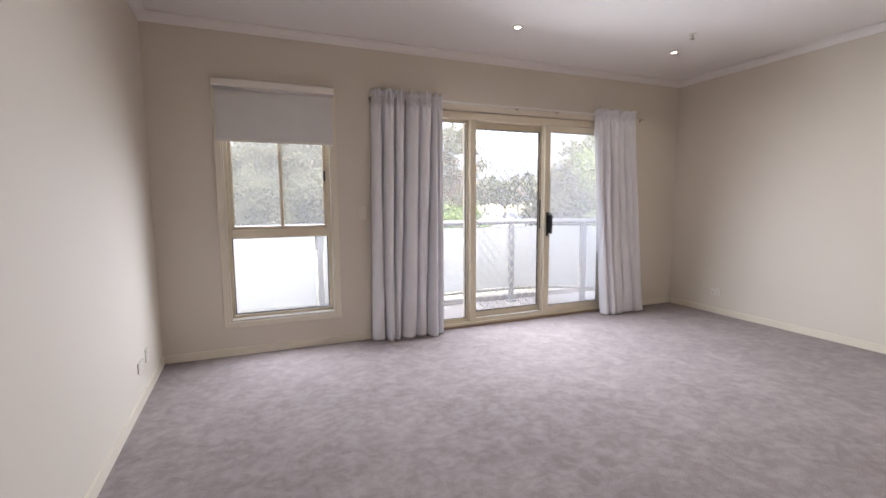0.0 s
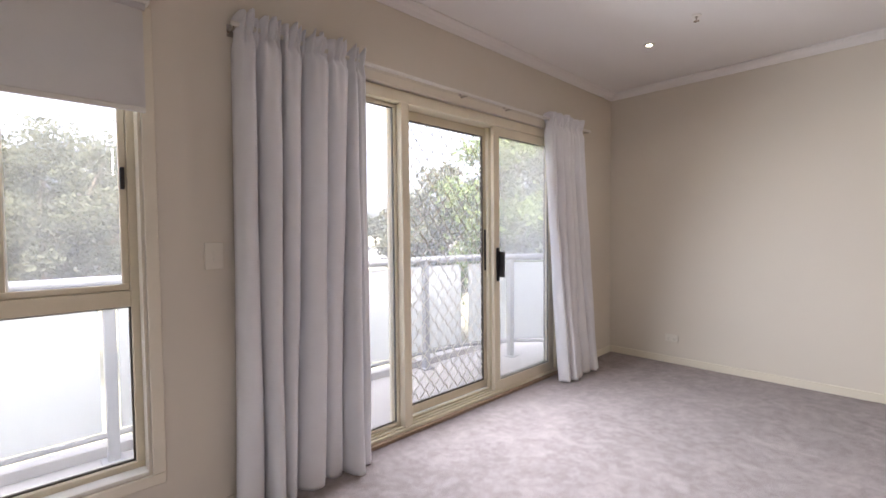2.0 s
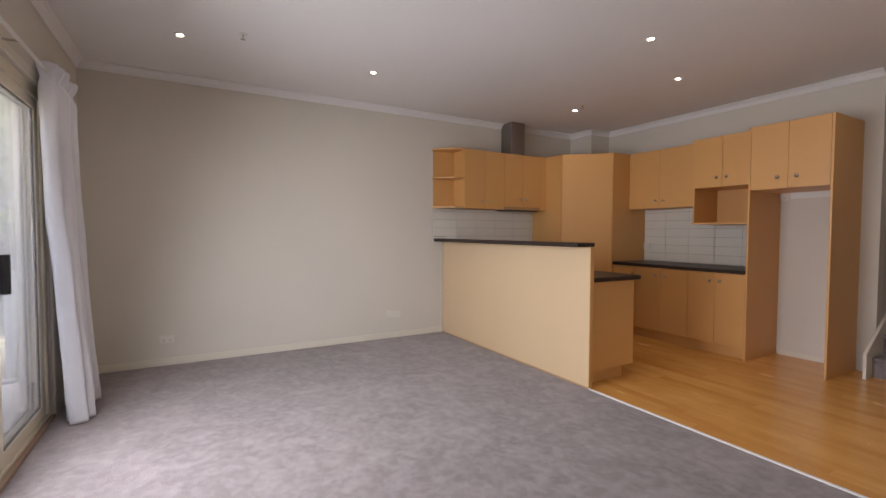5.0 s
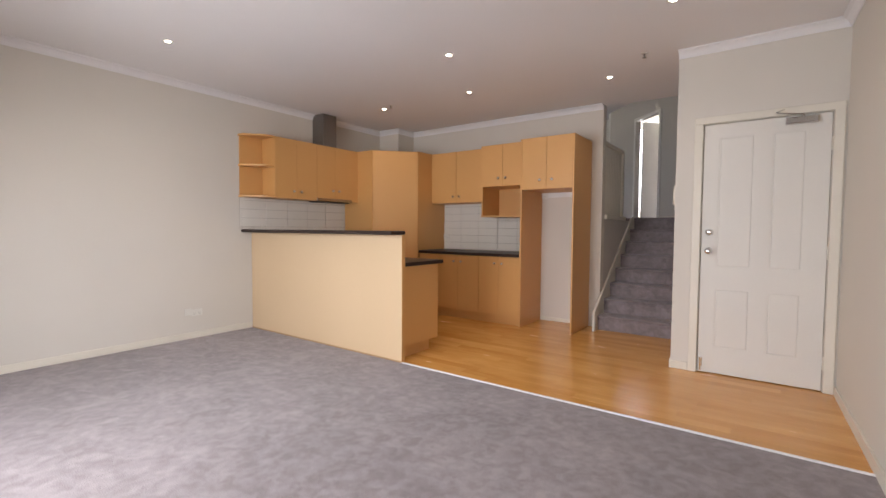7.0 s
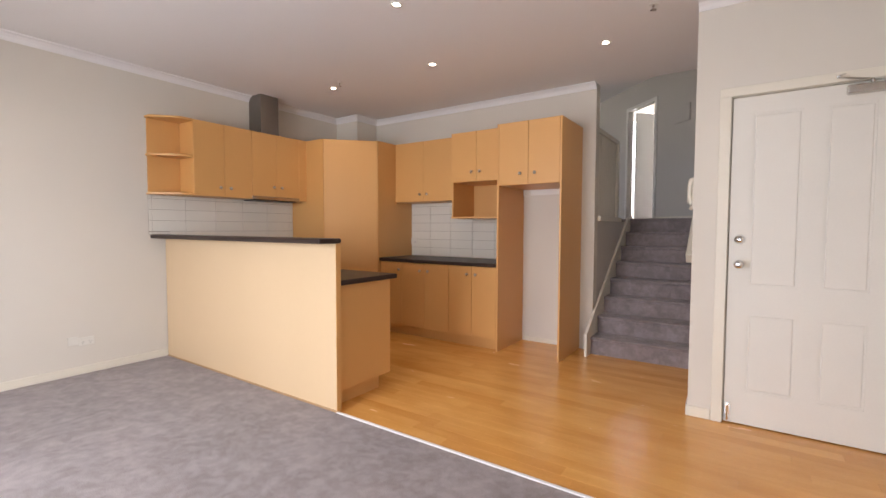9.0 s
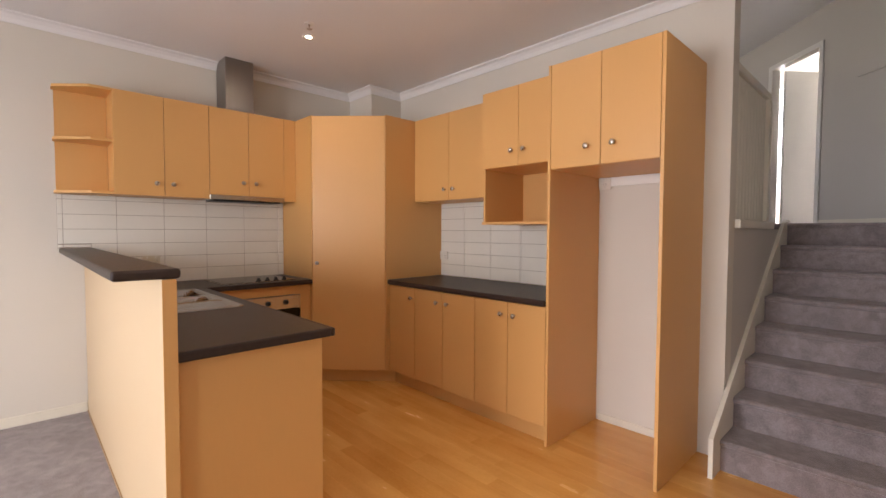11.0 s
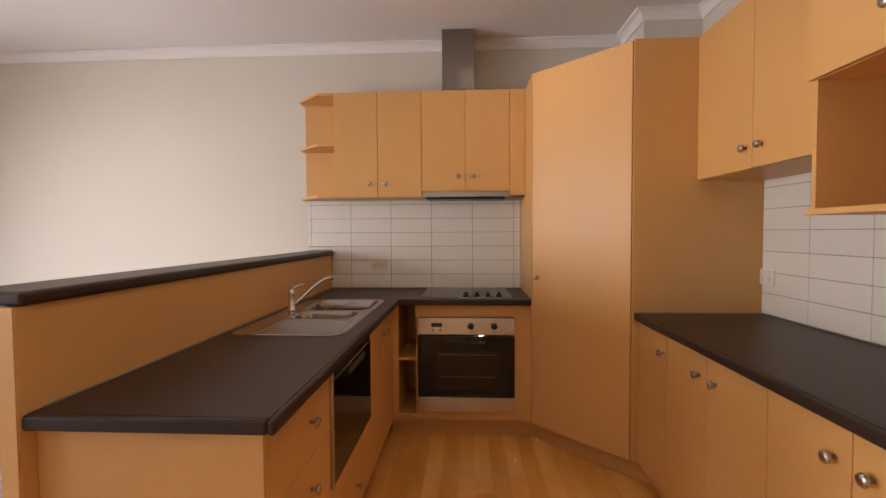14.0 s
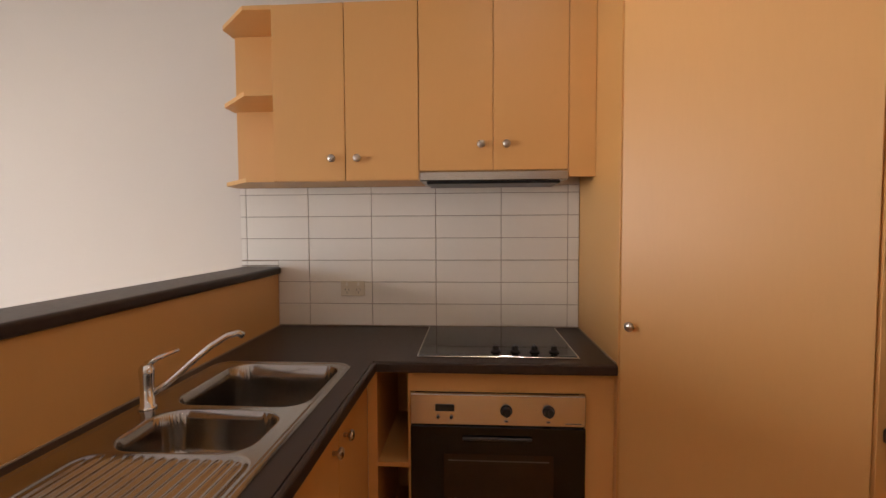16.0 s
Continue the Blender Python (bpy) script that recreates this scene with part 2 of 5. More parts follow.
def thing(name, at, label="", category="", group="", kind=""):
    """An empty at the base of a thing."""
    ob = new(name)
    ob.empty_display_size = 0.1
    ob.location = at
    ORIGIN[ob] = Vector(at)
    return tagged(ob, label, category, group, kind)


def part(name, bm, material, parent=None, label="", smooth=False):
    """Links a bmesh, given in world places, as one mesh under its thing or part."""
    o = ORIGIN[parent] if parent else Vector((0, 0, 0))
    bmesh.ops.recalc_face_normals(bm, faces=bm.faces[:])
    if o.length:
        bmesh.ops.translate(bm, verts=bm.verts[:], vec=-o)
    me = bpy.data.meshes.new(name)
    bm.to_mesh(me)
    bm.free()
    for m in (material if isinstance(material, (list, tuple)) else [material]):
        me.materials.append(m)
    if smooth:
        for p in me.polygons:
            p.use_smooth = True
    ob = new(name, me)
    if parent:
        ob.parent = parent
    ORIGIN[ob] = o
    if label:
        ob["label"] = label
    return ob


def solo(name, bm, material, label, category, group="", kind="", smooth=False):
    return tagged(part(name, bm, material, None, "", smooth), label, category, group, kind)


def put(name, mesh, parent, place, turn=0.0, label=""):
    """A part that shares its mesh with others, at a place of the world."""
    ob = new(name, mesh)
    ob.parent = parent
    ob.location = Vector(place) - ORIGIN[parent]
    ob.rotation_euler = (0, 0, turn)
    if label:
        ob["label"] = label
    return ob


def box(bm, x0, x1, y0, y1, z0, z1, bev=0.0, seg=1, m=None):
    vs = bmesh.ops.create_cube(bm, size=1.0)["verts"]
    for v in vs:
        v.co = Vector((x0 if v.co.x < 0 else x1, y0 if v.co.y < 0 else y1, z0 if v.co.z < 0 else z1))
    if bev:
        es = list({e for v in vs for e in v.link_edges})
        out = bmesh.ops.bevel(bm, geom=es, offset=bev, segments=seg, affect="EDGES", profile=0.5)
        vs = list({v for f in out["faces"] for v in f.verts} | {v for v in vs if v.is_valid})
    if m is not None:
        bmesh.ops.transform(bm, matrix=m, verts=vs)
    return vs


def bx(*a, bev=0.0, seg=1, m=None):
    bm = bmesh.new()
    box(bm, *a, bev=bev, seg=seg, m=m)
    return bm


def prism(bm, outline, z0, z1, m=None):
    """An upright prism over a plan outline."""
    lo = [bm.verts.new((x, y, z0)) for x, y in outline]
    hi = [bm.verts.new((x, y, z1)) for x, y in outline]
    k = len(outline)
    bm.faces.new(lo[::-1])
    bm.faces.new(hi)
    for i in range(k):
        bm.faces.new((lo[i], lo[(i + 1) % k], hi[(i + 1) % k], hi[i]))
    if m is not None:
        bmesh.ops.transform(bm, matrix=m, verts=lo + hi)
    return lo + hi


def tube(bm, points, r, sides=10, radii=None):
    """A round rod along points."""
    pts = [Vector(p) for p in points]
    rings = []
    for i, p in enumerate(pts):
        d = (pts[min(i + 1, len(pts) - 1)] - pts[max(i - 1, 0)]).normalized()
        a = d.cross(Vector((0, 0, 1)) if abs(d.z) < 0.95 else Vector((1, 0, 0))).normalized()
        b = d.cross(a)
        rr = radii[i] if radii else r
        rings.append([bm.verts.new(p + (a * math.cos(t) + b * math.sin(t)) * rr) for t in (2 * math.pi * k / sides for k in range(sides))])
    for q, w in zip(rings, rings[1:]):
        for k in range(sides):
            bm.faces.new((q[k], q[(k + 1) % sides], w[(k + 1) % sides], w[k]))
    bm.faces.new(rings[0][::-1])
    bm.faces.new(rings[-1])


def lathe(bm, profile, m, sides=16):
    """Turns (radius, height) pairs round the local z axis."""
    rings = [[bm.verts.new(m @ Vector((r * math.cos(t), r * math.sin(t), h))) for t in (2 * math.pi * k / sides for k in range(sides))] for r, h in profile]
    for q, w in zip(rings, rings[1:]):
        for k in range(sides):
            bm.faces.new((q[k], q[(k + 1) % sides], w[(k + 1) % sides], w[k]))
    bm.faces.new(rings[0][::-1])
    bm.faces.new(rings[-1])


def face_frame(x, y, ang):
    """Cabinet fronts: u to the viewer's right, v into the cabinet, w up."""
    return pose(x, y, 0, 0, 0, ang)


def frame_rect(bm, a0, a1, c0, c1, d0, d1, w, axis="y", bev=0.003):
    """Four bars round an opening in an x-z plane: a along x, c along z, d through."""
    for b in ((a0, a1, d0, d1, c0, c0 + w), (a0, a1, d0, d1, c1 - w, c1), (a0, a0 + w, d0, d1, c0 + w, c1 - w), (a1 - w, a1, d0, d1, c0 + w, c1 - w)):
        box(bm, *b, bev=bev)


_bm = bmesh.new()
lathe(_bm, [(0.006, 0.0), (0.0055, 0.012), (0.008, 0.015), (0.0155, 0.019), (0.0165, 0.024), (0.013, 0.029), (0.005, 0.031)], pose(0, 0, 0, 90))
bmesh.ops.recalc_face_normals(_bm, faces=_bm.faces[:])
KNOB = bpy.data.meshes.new("knob")
_bm.to_mesh(KNOB)
_bm.free()
KNOB.materials.append(NICKEL)
for _p in KNOB.polygons:
    _p.use_smooth = True


def cabinet_door(parent, F, ang, u0, u1, w0, w1, knob=None, gap=0.0015, name="door", t=0.018):
    """A flat laminate door in front of a carcass, with its knob at (u, w)."""
    d = part(name, bx(u0 + gap, u1 - gap, -t, -0.001, w0 + gap, w1 - gap, bev=0.0012, m=F), LAM, parent)
    if knob:
        put("knob", KNOB, d, F @ Vector((knob[0], -t, knob[1])), radians(ang), "round satin nickel knob")
    return d


def carcass(parent, F, u0, u1, depth, w0, w1, t=0.016, back=True, shelves=(), name="body", material=None):
    bm = bmesh.new()
    box(bm, u0, u0 + t, 0, depth, w0, w1, m=F)
    box(bm, u1 - t, u1, 0, depth, w0, w1, m=F)
    box(bm, u0 + t, u1 - t, 0, depth, w0, w0 + t, m=F)
    box(bm, u0 + t, u1 - t, 0, depth, w1 - t, w1, m=F)
    if back:
        box(bm, u0 + t, u1 - t, depth - 0.006, depth, w0 + t, w1 - t, m=F)
    for s in shelves:
        box(bm, u0 + t, u1 - t, 0.002, depth - 0.006, s, s + t, m=F)
    return part(name, bm, material or LAM, parent)

# ---------------------------------------------------------------- the room
EAST, NORTH, SOUTH, DOORY, CEILZ = 5.21, 4.80, -1.31, -0.075, 2.69
STAIRE, STAIRW, UPZ, UPC = 1.87, 0.92, 1.371, 3.85
CARPETY = 1.235
CORNX = 0.895


def west_x(y):
    return -0.19 - 0.024 * (y + 0.08)


def structure(name, bm, material, label, category="wall"):
    return solo(name, bm, material, label, category, kind="structure")


# floors
bm = bmesh.new()
prism(bm, [(west_x(NORTH) - 0.1, CARPETY), (EAST, CARPETY), (EAST, NORTH + 0.02), (west_x(NORTH) - 0.1, NORTH + 0.02)], -0.1, 0.0)
structure("floor_carpet", bm, CARPET, "mauve-grey cut pile carpet with brushed patches", "carpet")
timber_floor = structure("floor_timber", bx(-0.4, EAST, -3.3, CARPETY - 0.012, -0.1, -0.006), SUBFLOOR, "honey maple strip timber floor", "floor")
structure("floor_trim", bx(west_x(1.2), 2.84, CARPETY - 0.012, CARPETY + 0.008, -0.02, 0.007, bev=0.002), ALU, "thin metal carpet joint strip", "trim")

# west wall, a little out of square
bm = bmesh.new()
prism(bm, [(west_x(DOORY - 0.2), DOORY - 0.2), (west_x(NORTH), NORTH), (west_x(NORTH) - 0.15, NORTH), (west_x(DOORY - 0.2) - 0.15, DOORY - 0.2)], 0, CEILZ + 0.1)
structure("wall_west", bm, WALL, "plain warm beige painted wall")

# north wall with window and sliding door openings
WX0, WX1, WZ0, WZ1 = 0.195, 1.065, 0.285, 2.20
DX0, DX1, DZ1 = 1.58, 4.22, 2.16
bm = bmesh.new()
YT = NORTH + 0.16
for b in ((west_x(NORTH) - 0.15, WX0, 0, CEILZ + 0.1), (WX0, WX1, 0, WZ0), (WX0, WX1, WZ1, CEILZ + 0.1), (WX1, DX0, 0, CEILZ + 0.1), (DX0, DX1, DZ1, CEILZ + 0.1), (DX1, EAST + 0.15, 0, CEILZ + 0.1)):
    box(bm, b[0], b[1], NORTH, YT, b[2], b[3])
structure("wall_north", bm, WALL, "warm beige painted wall with window and balcony door")

bm = bmesh.new()
box(bm, EAST, EAST + 0.15, SOUTH - 0.15, NORTH, 0, CEILZ + 0.1)
structure("wall_east", bm, WALL, "plain warm beige painted wall behind the kitchen")
bm = bmesh.new()
box(bm, STAIRE, EAST, SOUTH - 0.12, SOUTH, -0.05, CEILZ + 0.1)
structure("wall_south", bm, WALL, "pale painted kitchen back wall")
structure("wall_duct", bx(4.82, EAST, SOUTH, -0.95, 0, CEILZ), WALL, "boxed-in duct in the kitchen corner")

# entry door wall and the return beside the stairs
DOX0, DOX1, DOZ = -0.115, 0.70, 2.06
bm = bmesh.new()
for b in ((west_x(DOORY) - 0.02, DOX0, 0, CEILZ + 0.1), (DOX0, DOX1, DOZ, CEILZ + 0.1), (DOX1, CORNX, 0, CEILZ + 0.1)):
    box(bm, b[0], b[1], DOORY - 0.10, DOORY, b[2], b[3])
structure("wall_entry", bm, WALL, "painted wall round the entry door")
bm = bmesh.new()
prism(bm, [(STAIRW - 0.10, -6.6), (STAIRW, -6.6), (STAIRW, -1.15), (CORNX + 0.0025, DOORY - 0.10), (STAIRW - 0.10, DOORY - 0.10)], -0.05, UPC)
structure("wall_stair_west", bm, DIMWALL, "painted wall beside the stairs")
structure("wall_lobby", bx(-0.4, 0.82, DOORY - 0.16, DOORY - 0.115, -0.05, CEILZ), DIMWALL, "plain wall behind the entry door")

# ceiling of the room, and of the stair void
bm = bmesh.new()
box(bm, -0.5, EAST + 0.15, SOUTH - 0.12, NORTH + 0.16, CEILZ, CEILZ + 0.12)
structure("ceiling", bm, CEIL, "flat white plaster ceiling", "ceiling")

# cornice: a cove along the walls
COVE = [(0, 0), (0, 0.062), (0.008, 0.062), (0.02, 0.036), (0.038, 0.018), (0.062, 0.009), (0.062, 0)]


def cornice_run(bm, a, b, into, ea=0.0, eb=0.0):
    """From a to b along a wall, into: the way off the wall; mitred by ea, eb (1: inner corner, -1: outer)."""
    a, b, n = Vector((*a, 0)), Vector((*b, 0)), Vector((*into, 0))
    d = (b - a).normalized()
    rows = []
    for end, e, s in ((a, ea, 1), (b, eb, -1)):
        rows.append([bm.verts.new(end + n * (p + 0.001) + d * (s * e * p) + Vector((0, 0, CEILZ - 0.001 - q))) for p, q in COVE])
    k = len(COVE)
    for i in range(k):
        bm.faces.new((rows[0][i], rows[0][(i + 1) % k], rows[1][(i + 1) % k], rows[1][i]))
    bm.faces.new(rows[0])
    bm.faces.new(rows[1][::-1])


bm = bmesh.new()
cornice_run(bm, (west_x(NORTH), NORTH), (EAST, NORTH), (0, -1), 1, 1)
cornice_run(bm, (EAST, NORTH), (EAST, -0.95), (-1, 0), 1, 1)
cornice_run(bm, (EAST, -0.95), (4.82, -0.95), (0, 1), 1, -1)
cornice_run(bm, (4.82, -0.95), (4.82, SOUTH), (-1, 0), -1, 1)
cornice_run(bm, (4.82, SOUTH), (STAIRE, SOUTH), (0, 1), 1, 0)
cornice_run(bm, (CORNX, DOORY), (west_x(DOORY), DOORY), (0, 1), 0, 1)
cornice_run(bm, (west_x(DOORY), DOORY), (west_x(NORTH), NORTH), (1, 0.0), 1, 1)
structure("cornice", bm, CEIL, "white coved plaster cornice", "cornice")

# baseboards
SK = 0.068


def skirt(bm, x0, x1, y0, y1, h=SK):
    box(bm, x0, x1, y0, y1, 0.0, h, bev=0.003)


bm = bmesh.new()
skirt(bm, west_x(NORTH) + 0.014, DX0 - 0.06, NORTH - 0.014, NORTH - 0.001)
skirt(bm, DX1 + 0.06, EAST - 0.014, NORTH - 0.014, NORTH - 0.001)
skirt(bm, EAST - 0.014, EAST - 0.001, CARPETY, NORTH)
skirt(bm, DOX1 + 0.065, CORNX + 0.010, DOORY + 0.001, DOORY + 0.013)
prism(bm, [(STAIRW + 0.001, -1.15), (STAIRW + 0.012, -1.15), (CORNX + 0.012, DOORY), (CORNX + 0.001, DOORY)], 0.0, SK)
skirt(bm, 2.03, 2.62, SOUTH + 0.001, SOUTH + 0.012, 0.05)
prism(bm, [(west_x(DOORY + 0.02) + 0.001, DOORY + 0.02), (west_x(NORTH) + 0.001, NORTH), (west_x(NORTH) + 0.014, NORTH), (west_x(DOORY + 0.02) + 0.014, DOORY + 0.02)], 0, SK)
structure("baseboard", bm, TRIM, "cream painted timber skirting", "skirting")

# ---------------------------------------------------------------- window
win = thing("window_1", (0.63, NORTH + 0.07, WZ0), "cream framed window with sliding upper sashes", "window", kind="structure")
bm = bmesh.new()
W = 0.048
for b in ((WX0 - W, WX1 + W, WZ0 - W, WZ0), (WX0 - W, WX1 + W, WZ1, WZ1 + W), (WX0 - W, WX0, WZ0, WZ1), (WX1, WX1 + W, WZ0, WZ1)):
    box(bm, b[0], b[1], NORTH - 0.014, NORTH - 0.001, b[2], b[3], bev=0.003)
part("architrave", bm, TRIM, win, "cream timber architrave")
bm = bmesh.new()
for b in ((WX0 + 0.001, WX0 + 0.012, WZ0, WZ1), (WX1 - 0.012, WX1 - 0.001, WZ0, WZ1)):
    box(bm, b[0], b[1], NORTH - 0.001, NORTH + 0.07, b[2], b[3])
box(bm, WX0 + 0.012, WX1 - 0.012, NORTH - 0.001, NORTH + 0.07, WZ1 - 0.012, WZ1)
part("reveal", bm, TRIM, win)
part("window_sill", bx(WX0 + 0.012, WX1 - 0.012, NORTH - 0.001, NORTH + 0.07, WZ0 + 0.001, WZ0 + 0.018, bev=0.003), WHITE, win, "white timber sill")
fy0, fy1 = NORTH + 0.072, NORTH + 0.135
bm = bmesh.new()
frame_rect(bm, WX0 + 0.005, WX1 - 0.005, WZ0 + 0.005, WZ1 - 0.005, fy0, fy1, 0.036)
box(bm, WX0 + 0.041, WX1 - 0.041, fy0 - 0.002, fy1, 0.985, 1.052, bev=0.003)
part("window_frame", bm, CREAM, win, "cream aluminium frame")
bm = bmesh.new()
frame_rect(bm, WX0 + 0.042, 0.660, 1.053, WZ1 - 0.042, fy0 + 0.034, fy0 + 0.055, 0.026)
part("sash", bm, CREAM, win)
bm = bmesh.new()
frame_rect(bm, 0.628, WX1 - 0.042, 1.053, WZ1 - 0.042, fy0 + 0.008, fy0 + 0.030, 0.026)
sash2 = part("sash", bm, CREAM, win)
part("latch", bx(WX1 - 0.066, WX1 - 0.050, fy0 - 0.010, fy0 + 0.008, 1.47, 1.56, bev=0.003), BLACK, sash2, "black sash latch")
bm = bmesh.new()
frame_rect(bm, WX0 + 0.041, WX1 - 0.041, WZ0 + 0.041, 0.985, fy0 + 0.02, fy0 + 0.035, 0.007, bev=0)
part("gasket", bm, DARKFR, win)
for a0, a1, c0, c1, d in ((WX0 + 0.06, 0.64, 1.07, WZ1 - 0.06, 0.044), (0.65, WX1 - 0.06, 1.07, WZ1 - 0.06, 0.018), (WX0 + 0.041, WX1 - 0.041, WZ0 + 0.041, 0.985, 0.028)):
    p = part("pane", bx(a0, a1, fy0 + d, fy0 + d + 0.004, c0, c1), PANE, win, "clear glass pane")
    p.visible_shadow = False

blind = thing("roller_blind", (0.63, NORTH - 0.03, 1.77), "white roller blind drawn a quarter down", "blind")
bm = bmesh.new()
box(bm, 0.150, 1.100, NORTH - 0.072, NORTH - 0.015, 2.194, 2.256, bev=0.010, seg=3)
part("cassette", bm, WHITE, blind, "white blind cassette")
bm = bmesh.new()
tube(bm, [(0.165, NORTH - 0.034, 2.197), (1.085, NORTH - 0.034, 2.197)], 0.022, 14)
part("roller", bm, BLINDC, blind, smooth=True)
part("fabric", bx(0.172, 1.078, NORTH - 0.036, NORTH - 0.034, 1.79, 2.197), BLINDC, blind, "white blind fabric")
part("bottom_bar", bx(0.172, 1.078, NORTH - 0.042, NORTH - 0.028, 1.770, 1.792, bev=0.004, seg=2), WHITE, blind)
bm = bmesh.new()
for k in range(62):
    bmesh.ops.create_icosphere(bm, subdivisions=1, radius=0.0035, matrix=Matrix.Translation((0.160, NORTH - 0.05, 2.19 - k * 0.0165)))
tube(bm, [(0.160, NORTH - 0.05, 2.19), (0.160, NORTH - 0.05, 1.215)], 0.0012, 5)
part("chain", bm, PLASTIC, blind, "white bead chain")

# ---------------------------------------------------------------- sliding door
sld = thing("door_1", (2.9, NORTH + 0.07, 0.0), "cream aluminium sliding balcony door, half open behind a screen", "sliding door", kind="structure")
dy0, dy1 = NORTH + 0.012, NORTH + 0.125
bm = bmesh.new()
box(bm, DX0 + 0.004, DX1 - 0.004, dy0, dy1 + 0.04, 2.085, DZ1 - 0.004, bev=0.004)
box(bm, DX0 + 0.004, DX0 + 0.05, dy0, dy1, 0.04, 2.085, bev=0.004)
box(bm, DX1 - 0.05, DX1 - 0.004, dy0, dy1, 0.04, 2.085, bev=0.004)
box(bm, DX0 + 0.004, DX1 - 0.004, dy0, dy1 + 0.03, 0.002, 0.040, bev=0.004)
for k in range(3):
    box(bm, DX0 + 0.05, DX1 - 0.05, dy0 + 0.015 + 0.035 * k, dy0 + 0.022 + 0.035 * k, 0.040, 0.052)
part("door_frame", bm, CREAM, sld, "cream aluminium outer frame")
bm = bmesh.new()
for b in ((DX0 - 0.06, DX1 + 0.06, DZ1, DZ1 + 0.055), (DX0 - 0.06, DX0, 0, DZ1), (DX1, DX1 + 0.06, 0, DZ1)):
    box(bm, b[0], b[1], NORTH - 0.016, NORTH - 0.001, b[2], b[3], bev=0.003)
part("architrave", bm, TRIM, sld, "cream timber architrave")
part("threshold", bx(DX0, DX1, NORTH - 0.016, dy0, 0.001, 0.022, bev=0.003), SILLB, sld, "brown timber threshold")


def door_leaf(x0, x1, y, name, w=0.058, glass=True):
    bm = bmesh.new()
    frame_rect(bm, x0, x1, 0.054, 2.083, y, y + 0.030, w)
    leaf = part(name, bm, CREAM, sld)
    bm = bmesh.new()
    frame_rect(bm, x0 + w, x1 - w, 0.054 + w, 2.083 - w, y + 0.008, y + 0.022, 0.006, bev=0)
    part("gasket", bm, DARKFR, leaf)
    if glass:
        p = part("pane", bx(x0 + w, x1 - w, y + 0.012, y + 0.017, 0.054 + w, 2.083 - w), PANE, leaf, "clear glass pane")
        p.visible_shadow = False
    return leaf


door_leaf(DX0 + 0.05, 2.425, NORTH + 0.065, "fixed_leaf", 0.022)
door_leaf(3.330, DX1 - 0.05, NORTH + 0.085, "fixed_leaf", 0.05)
bm = bmesh.new()
box(bm, 2.425, 2.465, NORTH + 0.012, NORTH + 0.124, 0.040, 2.085, bev=0.004)
box(bm, 2.465, 2.495, NORTH + 0.024, NORTH + 0.124, 0.040, 2.085, bev=0.003)
part("mullion", bm, CREAM, sld)
slide = door_leaf(3.318, DX1 - 0.08, NORTH + 0.020, "sliding_leaf", 0.068)
bm = bmesh.new()
box(bm, 3.362, 3.390, NORTH - 0.030, NORTH + 0.019, 0.93, 1.13, bev=0.006, seg=2)
box(bm, 3.340, 3.366, NORTH + 0.006, NORTH + 0.019, 0.90, 1.16, bev=0.003)
part("door_handle", bm, BLACK, slide, "black pull handle")
sy = NORTH + 0.128
bm = bmesh.new()
frame_rect(bm, 2.405, 3.375, 0.054, 2.083, sy, sy + 0.022, 0.060)
screen = part("screen_leaf", bm, CREAM, sld, "cream security screen door")
bm = bmesh.new()
frame_rect(bm, 2.465, 3.315, 0.114, 2.023, sy + 0.002, sy + 0.018, 0.010, bev=0)
part("gasket", bm, DARKFR, screen)
bm = bmesh.new()
gx0, gx1, gz0, gz1, slope, step = 2.470, 3.310, 0.12, 2.018, 1.25, 0.118


def strand(bm, pts, y, half, deep):
    """A flat bar bent along points in the plane of the screen."""
    rings = []
    for k, (x, z) in enumerate(pts):
        xa, za = pts[max(0, k - 1)]
        xb, zb = pts[min(len(pts) - 1, k + 1)]
        L = math.hypot(xb - xa, zb - za)
        nx, nz = -(zb - za) / L * half, (xb - xa) / L * half
        rings.append([bm.verts.new((x + s * nx, y + e, z + s * nz)) for s, e in ((1, -deep), (1, deep), (-1, deep), (-1, -deep))])
    for a, b in zip(rings, rings[1:]):
        for k in range(4):
            bm.faces.new((a[k], a[(k + 1) % 4], b[(k + 1) % 4], b[k]))
    bm.faces.new(rings[0])
    bm.faces.new(rings[-1][::-1])


mid = 0.5 * (gx0 + gx1)
for sgn in (1, -1):
    c = -3.0
    while c < 5.0:
        # z = c + sgn * slope * (x - mid), waved between crossings and clipped to the leaf
        xs = sorted((mid + (gz0 - c) / (sgn * slope), mid + (gz1 - c) / (sgn * slope)))
        a, b = max(gx0, xs[0]), min(gx1, xs[1])
        if b - a > 0.01:
            n_ = max(2, int((b - a) / 0.0118))
            pts = []
            for k in range(n_ + 1):
                x = a + (b - a) * k / n_
                z = c + sgn * slope * (x - mid)
                wv = 0.0062 * math.sin(4 * math.pi * (x - mid) * slope / step + 2 * math.pi * (c + 3.0) / step)
                pts.append((x - sgn * 0.6 * wv, z + 0.8 * wv))
            strand(bm, pts, sy + 0.010 + 0.0025 * sgn, 0.0024, 0.0016)
        c += step
part("grille", bm, GRILLE, screen, "diamond pattern security grille")
# added sheet: veils the view through the unglazed part with glare haze
haze_ob = part("haze_sheet", bx(2.466, 3.314, sy + 0.0185, sy + 0.0195, 0.115, 2.022), SCREENHAZE, screen, "added pale haze sheet behind the security grille")
haze_ob.visible_shadow = False
part("lock", bx(3.322, 3.345, sy - 0.016, sy, 0.98, 1.30, bev=0.004), BLACK, screen, "black screen door lock")

